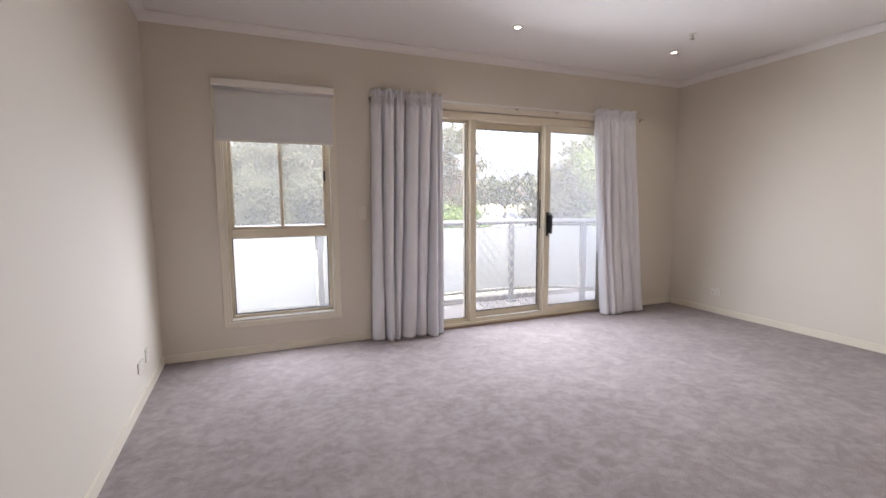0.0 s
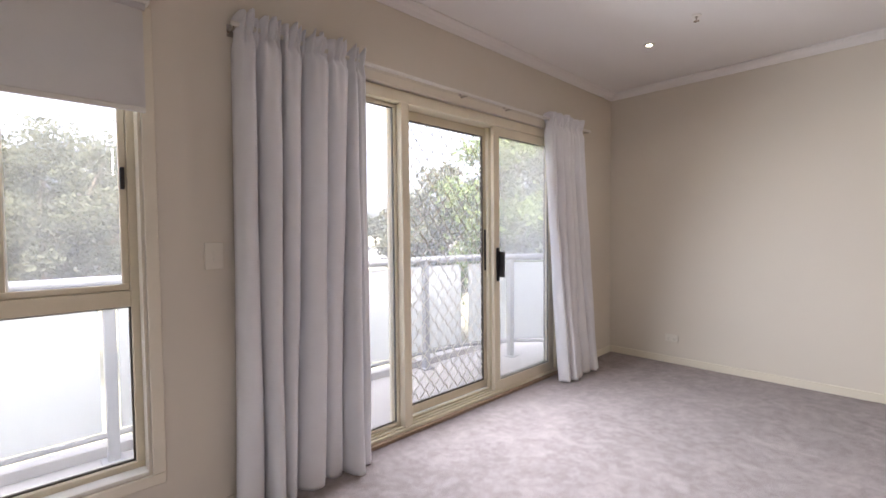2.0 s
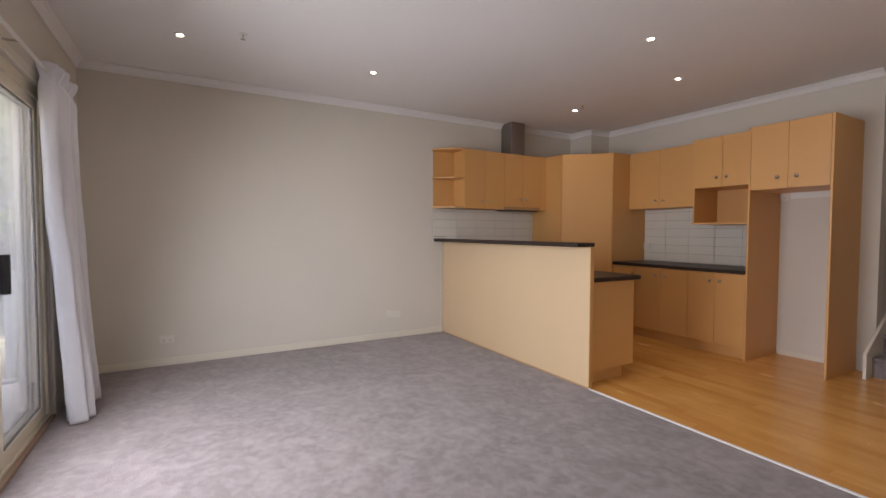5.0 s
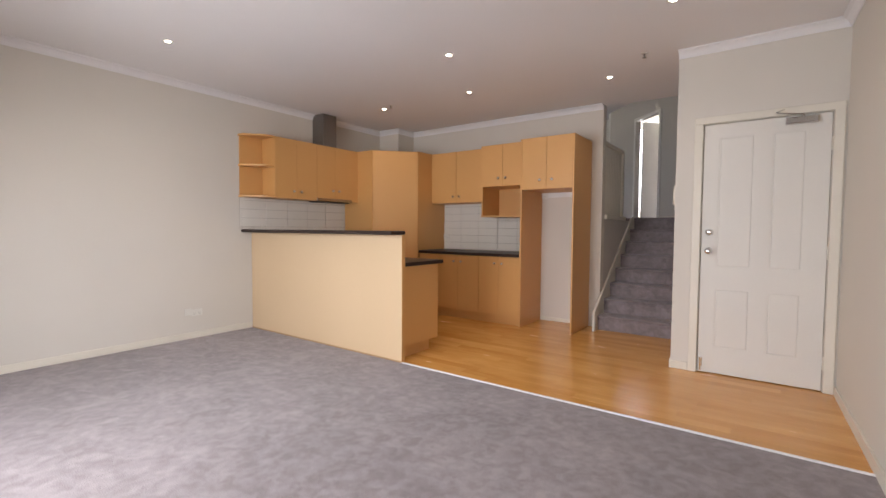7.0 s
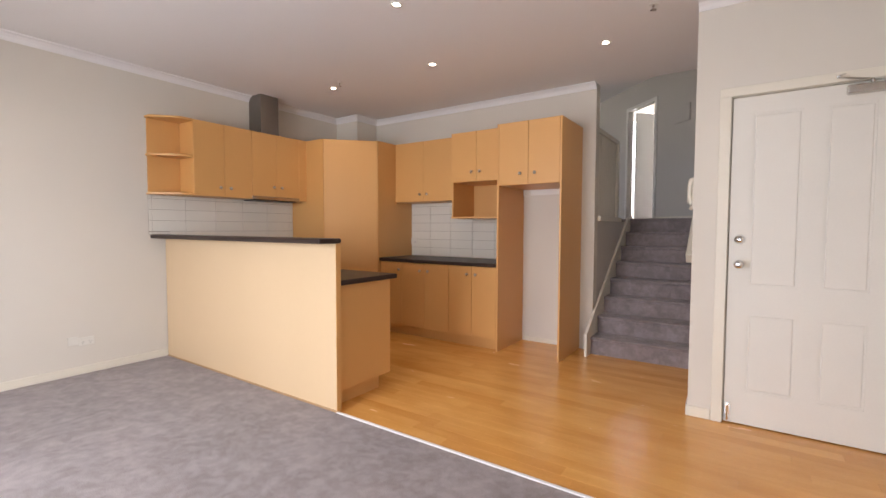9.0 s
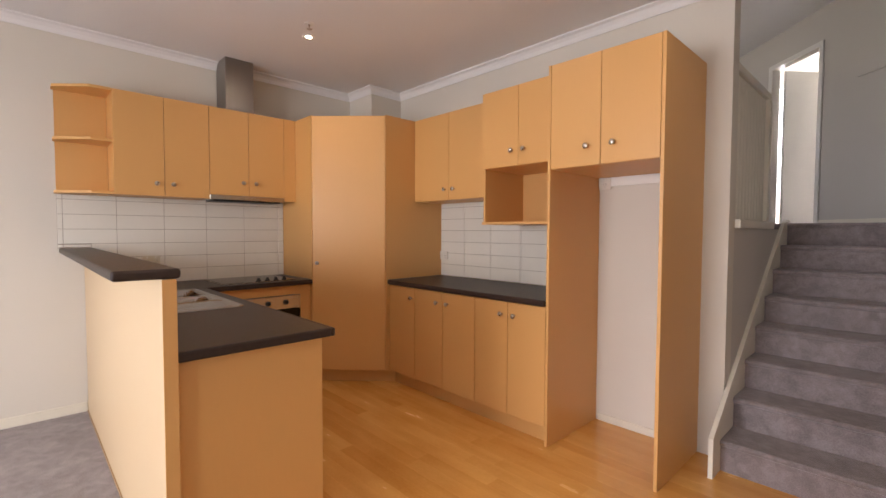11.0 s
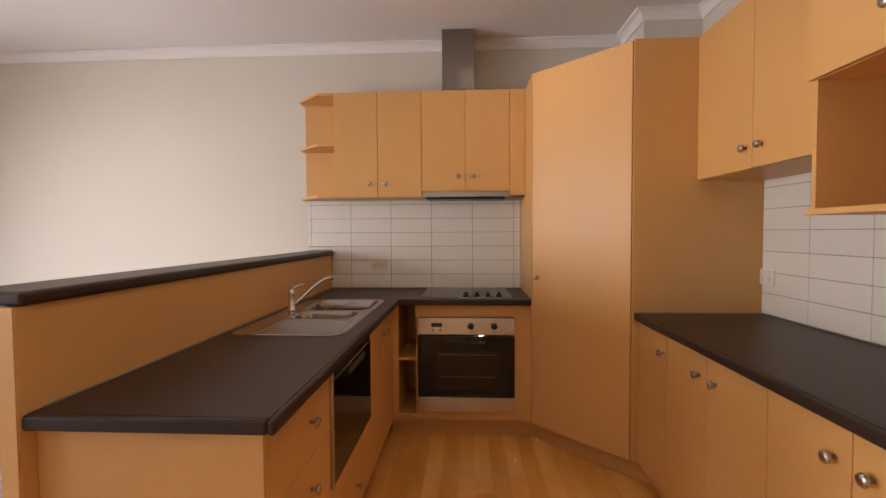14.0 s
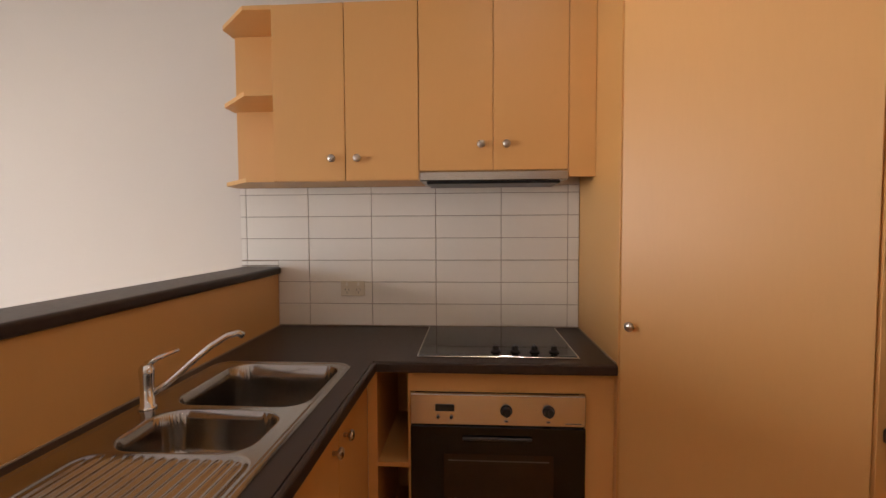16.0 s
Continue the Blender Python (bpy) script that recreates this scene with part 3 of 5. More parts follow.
# ---------------------------------------------------------------- curtains
def curtain(x0, x1, y, z0, z1, folds, seed, flare, amp=0.045, taper=0.0, kick=0.0):
    """A gathered curtain: deep folds of uneven width that part towards the hem, tight gathers on the rod, a frill over it."""
    rnd = random.Random(seed)

    def cuts(lo, hi):
        w = [rnd.uniform(lo, hi) for _ in range(folds)]
        t = [0.0]
        for a in w:
            t.append(t[-1] + a)
        return [a / t[-1] for a in t]
    top, hem = cuts(0.4, 1.7), cuts(0.25, 2.2)
    hem = [0.35 * a + 0.65 * b for a, b in zip(top, hem)]
    dt = [rnd.uniform(0.55, 1.0) for _ in range(folds)]
    dh = [rnd.uniform(0.35, 1.5) for _ in range(folds)]
    skew = [rnd.uniform(0.36, 0.64) for _ in range(folds)]
    crease = [rnd.uniform(0.2, 0.8) for _ in range(folds)]
    per, nv = 22, 84
    bm = bmesh.new()
    grid = []
    for j in range(nv + 1):
        v = j / nv
        z = z0 + (z1 - z0) * v
        row = []
        for a in range(folds):
            for i in range(per + (a == folds - 1)):
                f = i / per
                ba, bb = (hem[k] + (top[k] - hem[k]) * v for k in (a, a + 1))
                u = ba + (bb - ba) * f
                g = f / skew[a] * 0.5 if f < skew[a] else 0.5 + (f - skew[a]) / (1 - skew[a]) * 0.5
                depth = amp * (dh[a] + (dt[a] - dh[a]) * v) * min(1.5, (bb - ba) * folds) ** 0.7
                s = math.sin(math.pi * g)
                d = -depth * (2.0 * s ** 0.55 - 1.0)
                # a second, shallow crease down the face of the fold
                cr = (f - crease[a]) / 0.13
                d += 0.010 * math.exp(-cr * cr) * (0.4 + 0.6 * math.sin(3.1 * v + a))
                # cloth closes over itself beside each valley
                over = 0.16 * (bb - ba) * math.sin(2 * math.pi * g) * 0.5
                d += 0.004 * math.sin(9 * v + 2.1 * a + 4 * f) + 0.002 * math.sin(23 * v + a)
                gather = math.exp(-((v - 0.962) / 0.014) ** 2)
                frill = max(0.0, (v - 0.967) / 0.033)
                d *= 1 - 0.72 * gather - 0.35 * frill
                d += (0.012 * gather + 0.020 * frill + 0.013 * max(0.0, (v - 0.72) / 0.28) ** 2) * math.sin(6 * math.pi * u * folds + 1.3 * math.sin(7.0 * u + 2 * v))
                x = x0 + (x1 - x0) * (u - over * (1 - gather) * (1 - frill)) + flare * (1 - v) * (u - 0.5) + taper * (1 - v)
                x += 0.006 * math.sin(5 * v + 1.9 * a) * (1 - v)
                zz = z + 0.016 * frill * math.sin(5.3 * math.pi * u * folds + a) + (0.003 * (1 + math.sin(2.2 * a + 3 * f)) if j == 0 else 0.0)
                row.append(bm.verts.new((x, y + d - kick * (1 - v) ** 1.6, zz)))
        grid.append(row)
    for j in range(nv):
        for i in range(len(grid[0]) - 1):
            bm.faces.new((grid[j][i], grid[j][i + 1], grid[j + 1][i + 1], grid[j + 1][i]))
    return bm


for x0, x1, folds, seed, flare, tp, lab in ((1.425, 2.085, 7, 3, 0.05, -0.02, "wide lilac-grey gathered curtain reaching the carpet beside the window"), (3.91, 4.43, 6, 11, 0.07, 0.112, "narrow lilac-grey gathered curtain drawn to the door's end")):
    cz = 0.003
    ob = solo("curtain", curtain(x0, x1, NORTH - 0.08, cz, 2.262, folds, seed, flare, 0.086 if seed == 3 else 0.062, tp, 0.0 if seed == 3 else 0.10), CURTAIN, lab, "curtain", "balcony door curtains", smooth=True)
    so = ob.modifiers.new("cloth", "SOLIDIFY")
    so.thickness = 0.003

rod = thing("curtain_rod", (3.0, NORTH - 0.1, 2.235), "slim white curtain rod over the balcony door", "curtain rod")
bm = bmesh.new()
tube(bm, [(1.40, NORTH - 0.08, 2.214), (4.62, NORTH - 0.08, 2.214)], 0.011, 12)
part("rod", bm, WHITE, rod, smooth=True)
for x in (1.42, 2.93, 3.42, 4.60):
    bm = bmesh.new()
    box(bm, x - 0.006, x + 0.006, NORTH - 0.08, NORTH - 0.001, 2.202, 2.212, bev=0.001)
    box(bm, x - 0.014, x + 0.014, NORTH - 0.006, NORTH - 0.001, 2.181, 2.236, bev=0.002)
    part("bracket", bm, NICKEL, rod, "small metal bracket")

# ---------------------------------------------------------------- entry door
ed = thing("door_2", (0.29, DOORY, 0.0), "closed cream four-panel entry door with closer", "door", kind="structure")
bm = bmesh.new()
for b in ((DOX0 - 0.062, DOX1 + 0.062, DOZ, DOZ + 0.055), (DOX0 - 0.062, DOX0, 0, DOZ), (DOX1, DOX1 + 0.062, 0, DOZ)):
    box(bm, b[0], b[1], DOORY + 0.001, DOORY + 0.016, b[2], b[3], bev=0.003)
part("architrave", bm, TRIM, ed, "cream timber architrave")
bm = bmesh.new()
box(bm, DOX0 + 0.001, DOX0 + 0.004, DOORY - 0.10, DOORY, 0, DOZ)
box(bm, DOX1 - 0.004, DOX1 - 0.001, DOORY - 0.10, DOORY, 0, DOZ)
box(bm, DOX0 + 0.004, DOX1 - 0.004, DOORY - 0.10, DOORY, DOZ - 0.004, DOZ - 0.001)
part("jamb", bm, TRIM, ed)
leaf_y = DOORY - 0.012
bm = bmesh.new()
lx0, lx1, lz0, lz1 = DOX0 + 0.008, DOX1 - 0.008, 0.008, DOZ - 0.008
# stiles and rails stand proud of a core
box(bm, lx0, lx1, leaf_y - 0.038, leaf_y - 0.006, lz0, lz1)
zs = ((0.22, 0.715), (0.885, 1.945))
xs = [lx0, 0.03, 0.235, 0.345, 0.585, lx1]
for a, b in ((xs[0], xs[1]), (xs[2], xs[3]), (xs[4], xs[5])):
    box(bm, a, b, leaf_y - 0.006, leaf_y, lz0, lz1)
for a, b in ((xs[1], xs[2]), (xs[3], xs[4])):
    for c, d in ((lz0, zs[0][0]), (zs[0][1], zs[1][0]), (zs[1][1], lz1)):
        box(bm, a, b, leaf_y - 0.006, leaf_y, c, d)
dl = part("leaf", bm, DOORP, ed, "cream painted four-panel door leaf")
for a, b in ((xs[1], xs[2]), (xs[3], xs[4])):
    for c, d in zs:
        part("panel", bx(a + 0.012, b - 0.012, leaf_y - 0.010, leaf_y - 0.0015, c + 0.014, d - 0.014, bev=0.004), DOORP, dl)
for z, r in ((1.176, 0.030), (1.022, 0.026)):
    bm = bmesh.new()
    lathe(bm, [(r, 0), (r, 0.008), (0.014, 0.012), (0.012, 0.035), (0.026, 0.045), (0.027, 0.062), (0.012, 0.070)] if z < 1.1 else [(r, 0), (r, 0.010), (0.020, 0.014), (0.018, 0.020), (0.004, 0.021)], Matrix.Translation((0.636, leaf_y, z)) @ pose(0, 0, 0, -90), 20)
    part("door_knob" if z < 1.1 else "deadlock", bm, CHROME, dl, "chrome", smooth=True)
for z in (1.82, 1.03, 0.22):
    bm = bmesh.new()
    tube(bm, [(DOX0 + 0.004, DOORY + 0.018, z - 0.05), (DOX0 + 0.004, DOORY + 0.018, z + 0.05)], 0.006, 8)
    part("hinge", bm, TRIM, ed)
bm = bmesh.new()
tube(bm, [(0.672, leaf_y + 0.012, 0.02), (0.672, leaf_y + 0.012, 0.12)], 0.007, 8)
box(bm, 0.66, 0.684, leaf_y, leaf_y + 0.008, 0.05, 0.13, bev=0.002)
part("door_bolt", bm, CHROME, dl, "small chrome floor bolt")
bm = bmesh.new()
box(bm, -0.03, 0.165, leaf_y, leaf_y + 0.045, 1.985, 2.035, bev=0.008, seg=2)
closer = part("door_closer", bm, STEEL, dl, "grey metal door closer")
bm = bmesh.new()
tube(bm, [(0.06, leaf_y + 0.022, 2.034), (0.06, leaf_y + 0.022, 2.052)], 0.010, 10)
box(bm, 0.0, 0.20, -0.008, 0.008, 0, 0.006, m=Matrix.Translation((0.06, leaf_y + 0.022, 2.052)) @ pose(0, 0, 0, 0, 0, 38))
box(bm, 0.0, 0.165, -0.008, 0.008, 0.006, 0.012, m=Matrix.Translation((0.2176, leaf_y + 0.145, 2.052)) @ pose(0, 0, 0, 0, -18, -108))
part("closer_arm", bm, STEEL, closer)

# ---------------------------------------------------------------- stairs
RISE, GO, Y0 = UPZ / 8, 0.245, -1.17
stair = thing("stairs", (1.39, Y0, 0.0), "carpeted straight stair of eight steps to the upper hall", "stairs", kind="structure")
for k in range(8):
    y = Y0 - GO * k
    z = RISE * (k + 1)
    bm = bmesh.new()
    yb = y - GO - (0.0 if k < 7 else 0.10)
    outline = [(y, z - RISE), (y, z - 0.035), (y + 0.014, z - 0.026), (y + 0.018, z - 0.012), (y + 0.010, z - 0.001), (y - 0.012, z), (yb, z), (yb, z - RISE)]
    lo = [bm.verts.new((STAIRW + 0.025, a, b)) for a, b in outline]
    hi = [bm.verts.new((STAIRE - 0.025, a, b)) for a, b in outline]
    n_ = len(outline)
    bm.faces.new(lo[::-1])
    bm.faces.new(hi)
    for i in range(n_):
        bm.faces.new((lo[i], lo[(i + 1) % n_], hi[(i + 1) % n_], hi[i]))
    part("step", bm, STAIRC, stair)


def stringer(x0, x1):
    bm = bmesh.new()
    pts = [(-1.035, 0.0), (-1.035, 0.215), (-2.76, UPZ), (-3.0, UPZ + 0.03), (-3.0, 0.0)]
    lo = [bm.verts.new((x0, a, b)) for a, b in pts]
    hi = [bm.verts.new((x1, a, b)) for a, b in pts]
    bm.faces.new(lo[::-1])
    bm.faces.new(hi)
    for i in range(len(pts)):
        bm.faces.new((lo[i], lo[(i + 1) % len(pts)], hi[(i + 1) % len(pts)], hi[i]))
    return bm


part("stringer", stringer(STAIRE - 0.025, STAIRE - 0.002), TRIM, stair, "cream painted stringer")
part("stringer", stringer(STAIRW + 0.002, STAIRW + 0.025), TRIM, stair, "cream painted stringer")

structure("wall_stair_east", bx(STAIRE, STAIRE + 0.10, -3.0, SOUTH - 0.12, -0.05, UPZ - 0.05), DIMWALL, "low painted wall beside the stairs")
bal = thing("balustrade", (STAIRE + 0.05, -1.9, UPZ - 0.05), "cream painted balustrade of upright slats above the stairs", "balustrade", kind="structure")
part("ledge", bx(STAIRE - 0.03, STAIRE + 0.13, -2.36, SOUTH - 0.121, UPZ - 0.05, UPZ, bev=0.004), TRIM, bal, "cream painted ledge")
part("handrail", bx(STAIRE + 0.01, STAIRE + 0.075, -2.36, SOUTH - 0.121, 2.235, 2.285, bev=0.008, seg=2), TRIM, bal)
part("newel", bx(STAIRE + 0.005, STAIRE + 0.08, -2.36, -2.29, UPZ, 2.235, bev=0.004), TRIM, bal)
_b = bx(-0.012, 0.012, -0.0335, 0.0335, 0.0, 2.235 - UPZ, bev=0.003)
SLAT = bpy.data.meshes.new("slat")
_b.to_mesh(SLAT)
_b.free()
SLAT.materials.append(TRIM)
for k in range(11):
    put("slat", SLAT, bal, (STAIRE + 0.042, SOUTH - 0.165 - 0.078 * k, UPZ))

rail = thing("handrail", (STAIRW + 0.06, -1.9, 1.5), "cream timber handrail fixed along the stair wall", "handrail", kind="structure")
bm = bmesh.new()
ang = math.degrees(math.atan2(RISE, GO))
RL = 2.35
m = Matrix.Translation((STAIRW + 0.080, -1.12, 0.98)) @ pose(0, 0, 0, -ang)
box(bm, -0.032, 0.032, -RL, 0.0, -0.045, 0.045, bev=0.010, seg=3, m=m)
part("rail", bm, TRIM, rail)
for d in (0.35, 1.95):
    p = m @ Vector((0, -d, -0.04))
    bm = bmesh.new()
    tube(bm, [p, p + Vector((0, 0, -0.04)), (STAIRW + 0.001, p.y, p.z - 0.05)], 0.007, 8)
    part("bracket", bm, BLACK, rail)

# ---------------------------------------------------------------- upper hall
structure("floor_upper", bx(STAIRW, 6.2, -7.0, -3.0, UPZ - 0.1, UPZ - 0.001), CARPET, "carpeted upper hall floor", "floor")
structure("floor_upper_side", bx(STAIRE + 0.10, 6.2, -3.0, SOUTH - 0.121, UPZ - 0.1, UPZ - 0.051), CARPET, "carpeted upper floor beside the stairs", "floor")
structure("ceiling_upper", bx(STAIRW - 0.1, 6.3, -7.1, SOUTH - 0.12, UPC, UPC + 0.1), CEIL, "white plaster ceiling over the stairs", "ceiling")
structure("wall_void", bx(STAIRW - 0.1, 6.3, SOUTH - 0.12, SOUTH - 0.02, CEILZ + 0.12, UPC + 0.1), DIMWALL, "wall above the lower ceiling")
# wall at forty-five degrees with the open doorway
A45 = Vector((STAIRW, -4.10, 0))
D45 = Vector((0.7071, -0.7071, 0))


def wall45(bm, s0, s1, z0, z1, d0=0.0, d1=0.10):
    m = Matrix.Translation(A45) @ pose(0, 0, 0, 0, 0, -45)
    return box(bm, s0, s1, -d1, -d0, z0, z1, m=m)


DS0, DS1 = 1.435, 2.195
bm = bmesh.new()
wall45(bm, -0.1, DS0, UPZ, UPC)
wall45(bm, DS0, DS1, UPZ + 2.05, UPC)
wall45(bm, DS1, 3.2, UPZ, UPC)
structure("wall_hall", bm, DIMWALL, "beige hall wall at an angle, painted darker for shade")
hd = thing("door_3", A45 + D45 * 1.81 + Vector((0, 0, UPZ)), "open hall doorway with white frame", "doorway", kind="structure")
bm = bmesh.new()
wall45(bm, DS0 - 0.055, DS0, UPZ, UPZ + 2.05, -0.014, -0.001)
wall45(bm, DS1, DS1 + 0.055, UPZ, UPZ + 2.05, -0.014, -0.001)
wall45(bm, DS0 - 0.055, DS1 + 0.055, UPZ + 2.05, UPZ + 2.105, -0.014, -0.001)
part("architrave", bm, WHITE, hd)
bm = bmesh.new()
wall45(bm, -0.09, DS0 - 0.06, UPZ, UPZ + 0.07, -0.012, -0.001)
structure("baseboard_upper", bm, TRIM, "cream painted skirting of the upper hall", "skirting")
fb = thing("meter_box", A45 + D45 * 0.77 + Vector((0, 0, 2.905)), "small flush wall-coloured cover panel on the hall wall", "cover panel")
bm = bmesh.new()
wall45(bm, 0.605, 0.93, 2.905, 3.165, -0.022, -0.001)
part("cover", bm, DIMWALL, fb)
# room beyond the doorway, lit by its own window
bm = bmesh.new()
for b in ((STAIRW - 0.1, 2.35, UPZ, UPC), (2.35, 2.78, UPZ, UPZ + 0.25), (2.35, 2.78, UPZ + 2.15, UPC), (2.78, 6.2, UPZ, UPC)):
    box(bm, b[0], b[1], -7.1, -7.0, b[2], b[3])
structure("wall_far_south", bm, WHITE, "white wall of the room beyond with its window")
bm = bmesh.new()
for b in ((-7.0, -4.8, UPZ, UPC), (-3.6, SOUTH - 0.12, UPZ, UPC), (-4.8, -3.6, UPZ, 2.25), (-4.8, -3.6, 3.45, UPC)):
    box(bm, 6.2, 6.3, b[0], b[1], b[2], b[3])
structure("wall_far_east", bm, DIMWALL, "painted side wall of the upper hall")
structure("wall_hall_side", bx(3.15, 3.25, -7.0, -6.45, UPZ, UPC), WHITE, "white partition beyond the doorway")
HM = Matrix.Translation(A45 + D45 * (DS1 - 0.02) + Vector((-0.09, -0.09, 0))) @ pose(0, 0, 0, 0, 0, -128)
ow = solo("hall_door", bx(0, 0.76, -0.035, 0, UPZ + 0.01, UPZ + 2.03, bev=0.003, m=HM), WHITE, "open white hall door swung into the room", "door", kind="structure")
bm = bmesh.new()
for side in (-0.035, 0.0):
    out = -0.05 if side < 0 else 0.05
    tube(bm, [HM @ Vector((0.70, side, UPZ + 1.0)), HM @ Vector((0.70, side + out, UPZ + 1.0)), HM @ Vector((0.60, side + out, UPZ + 1.0))], 0.009, 8)
part("lever", bm, CHROME, ow, "chrome lever handle")

# ---------------------------------------------------------------- balcony
structure("balcony_slab", bx(-0.9, 5.6, YT, 6.02, -0.30, -0.045), SLAB, "pale balcony paving", "balcony floor")
bal2 = thing("balcony_railing", (2.0, 5.82, -0.045), "grey metal balcony railing with frosted white panels", "railing")
PTS = [(-0.35, 5.02), (-0.35, 5.82), (1.06, 5.84), (3.53, 5.86), (4.00, 5.78), (4.45, 5.54), (4.80, 5.22), (4.98, 4.985)]
bm = bmesh.new()
tube(bm, [(x, y, 1.015) for x, y in PTS], 0.034, 12)
part("top_rail", bm, RAILM, bal2, smooth=True)
bm = bmesh.new()
tube(bm, [(x, y, 0.12) for x, y in PTS], 0.018, 8)
part("bottom_rail", bm, RAILM, bal2)
for x, y in [PTS[k] for k in (1, 2, 3, 5)]:
    bm = bmesh.new()
    box(bm, x - 0.03, x + 0.03, y - 0.03, y + 0.03, -0.044, 1.0, bev=0.004)
    box(bm, x - 0.06, x + 0.06, y - 0.06, y + 0.06, -0.044, -0.03, bev=0.003)
    part("post", bm, RAILM, bal2)
for (xa, ya), (xb, yb) in zip(PTS, PTS[1:]):
    L = math.hypot(xb - xa, yb - ya)
    bm = bmesh.new()
    box(bm, 0.04, L - 0.05, -0.006, 0.006, 0.145, 0.955, bev=0.002, m=Matrix.Translation((xa, ya, 0)) @ Matrix.Rotation(math.atan2(yb - ya, xb - xa), 4, "Z"))
    part("panel", bm, PANELM, bal2, "frosted white panel")
structure("balcony_kerb", bx(-0.9, 5.6, 5.94, 6.04, -0.045, 0.02, bev=0.005), SLAB, "low paving edge of the balcony", "kerb")
structure("facade_lower", bx(-6, 12, YT - 0.16, YT - 0.001, -2.9, -0.30), RENDERW, "rendered wall below the balcony")

# ---------------------------------------------------------------- kitchen
BZ = 0.885          # top of the worktops
KICK = 0.115
FE = face_frame(4.958, 0, -90)      # wall units on the east wall: u = -y
FO = face_frame(4.698, 0, -90)      # oven run
FS = face_frame(0, -0.718, 180)     # south base units: u = -x
FSU = face_frame(0, -0.998, 180)    # south wall units
FSM = face_frame(0, -0.848, 180)    # microwave unit
FP = face_frame(0, 0.658, 0)        # peninsula units: u = x

# open end shelf
es = thing("corner_shelf", (5.1, 1.2, 1.545), "open maple laminate end shelf with cut corners", "shelf")
SH = [(5.208, 1.084), (5.208, 1.385), (5.115, 1.385), (4.945, 1.205), (4.945, 1.084)]
for z in (1.545, 1.900, 2.246):
    bm = bmesh.new()
    prism(bm, SH, z, z + 0.018)
    part("shelf", bm, LAM, es)
part("back_panel", bx(5.196, 5.208, 1.085, 1.372, 1.563, 2.246), LAM, es)
# wall units
wc = thing("wall_cabinet", (5.08, 0.78, 1.545), "maple laminate wall cabinet with two doors", "cabinet", "kitchen wall cabinets")
carcass(wc, FE, -1.083, -0.479, 0.250, 1.545, 2.262)
cabinet_door(wc, FE, -90, -1.083, -0.781, 1.545, 2.262, (-0.833, 1.635))
cabinet_door(wc, FE, -90, -0.781, -0.479, 1.545, 2.262, (-0.728, 1.635))
wc = thing("wall_cabinet", (5.08, 0.18, 1.580), "maple laminate wall cabinet above the rangehood", "cabinet", "kitchen wall cabinets")
carcass(wc, FE, -0.478, 0.118, 0.250, 1.580, 2.262)
cabinet_door(wc, FE, -90, -0.478, -0.180, 1.580, 2.262, (-0.228, 1.682))
cabinet_door(wc, FE, -90, -0.180, 0.118, 1.580, 2.262, (-0.128, 1.682))
part("filler", bx(0.119, 0.2235, -0.018, 0.0, 1.552, 2.262, bev=0.001, m=FE), LAM, wc)

rh = thing("rangehood", (5.07, 0.18, 1.53), "slim stainless slide-out rangehood with flue", "rangehood")
part("visor", bx(-0.476, 0.116, -0.022, 0.20, 1.541, 1.578, bev=0.003, m=FE), STEEL, rh, "stainless front strip")
part("filter", bx(-0.45, 0.09, 0.0, 0.19, 1.530, 1.5405, bev=0.003, m=FE), BLACK, rh, "dark hood underside")
part("flue", bx(4.985, 5.205, 0.117, 0.337, 2.263, 2.688, bev=0.002), FLUEST, rh, "stainless steel flue")
part("flue_lip", bx(4.980, 5.206, 0.112, 0.342, 2.263, 2.285, bev=0.002), FLUEST, rh)

# pantry
PX0, PY0, PX1, PY1 = 4.645, -0.225, 4.205, -0.665
pn = thing("pantry_cabinet", (4.75, -0.75, 0.0), "tall maple laminate corner pantry with one diagonal door", "pantry")
FD = face_frame(PX0 + 0.013, PY0 - 0.013, -135)
DL = math.hypot(PX1 - PX0, PY1 - PY0)
part("side_panel", bx(PX0 + 0.004, 5.208, PY0 - 0.018, PY0, KICK, 2.262, bev=0.001), LAM, pn)
part("side_panel", bx(PX1, PX1 + 0.018, SOUTH + 0.001, PY1 - 0.004, KICK, 2.262, bev=0.001), LAM, pn)
bm = bmesh.new()
top = [(PX0 + 0.02, PY0 - 0.019), (5.207, PY0 - 0.019), (5.207, -0.949), (4.819, -0.949), (4.819, SOUTH + 0.002), (PX1 + 0.019, SOUTH + 0.002), (PX1 + 0.019, PY1 - 0.02)]
prism(bm, top, 2.244, 2.262)
part("top_panel", bm, LAM, pn)
bm = bmesh.new()
box(bm, -0.075, DL + 0.075, 0.05, 0.066, 0.0, KICK, m=FD)
part("plinth", bm, LAM, pn)
cabinet_door(pn, FD, -135, 0.004, DL - 0.004, KICK, 2.255, (0.045, 1.027))

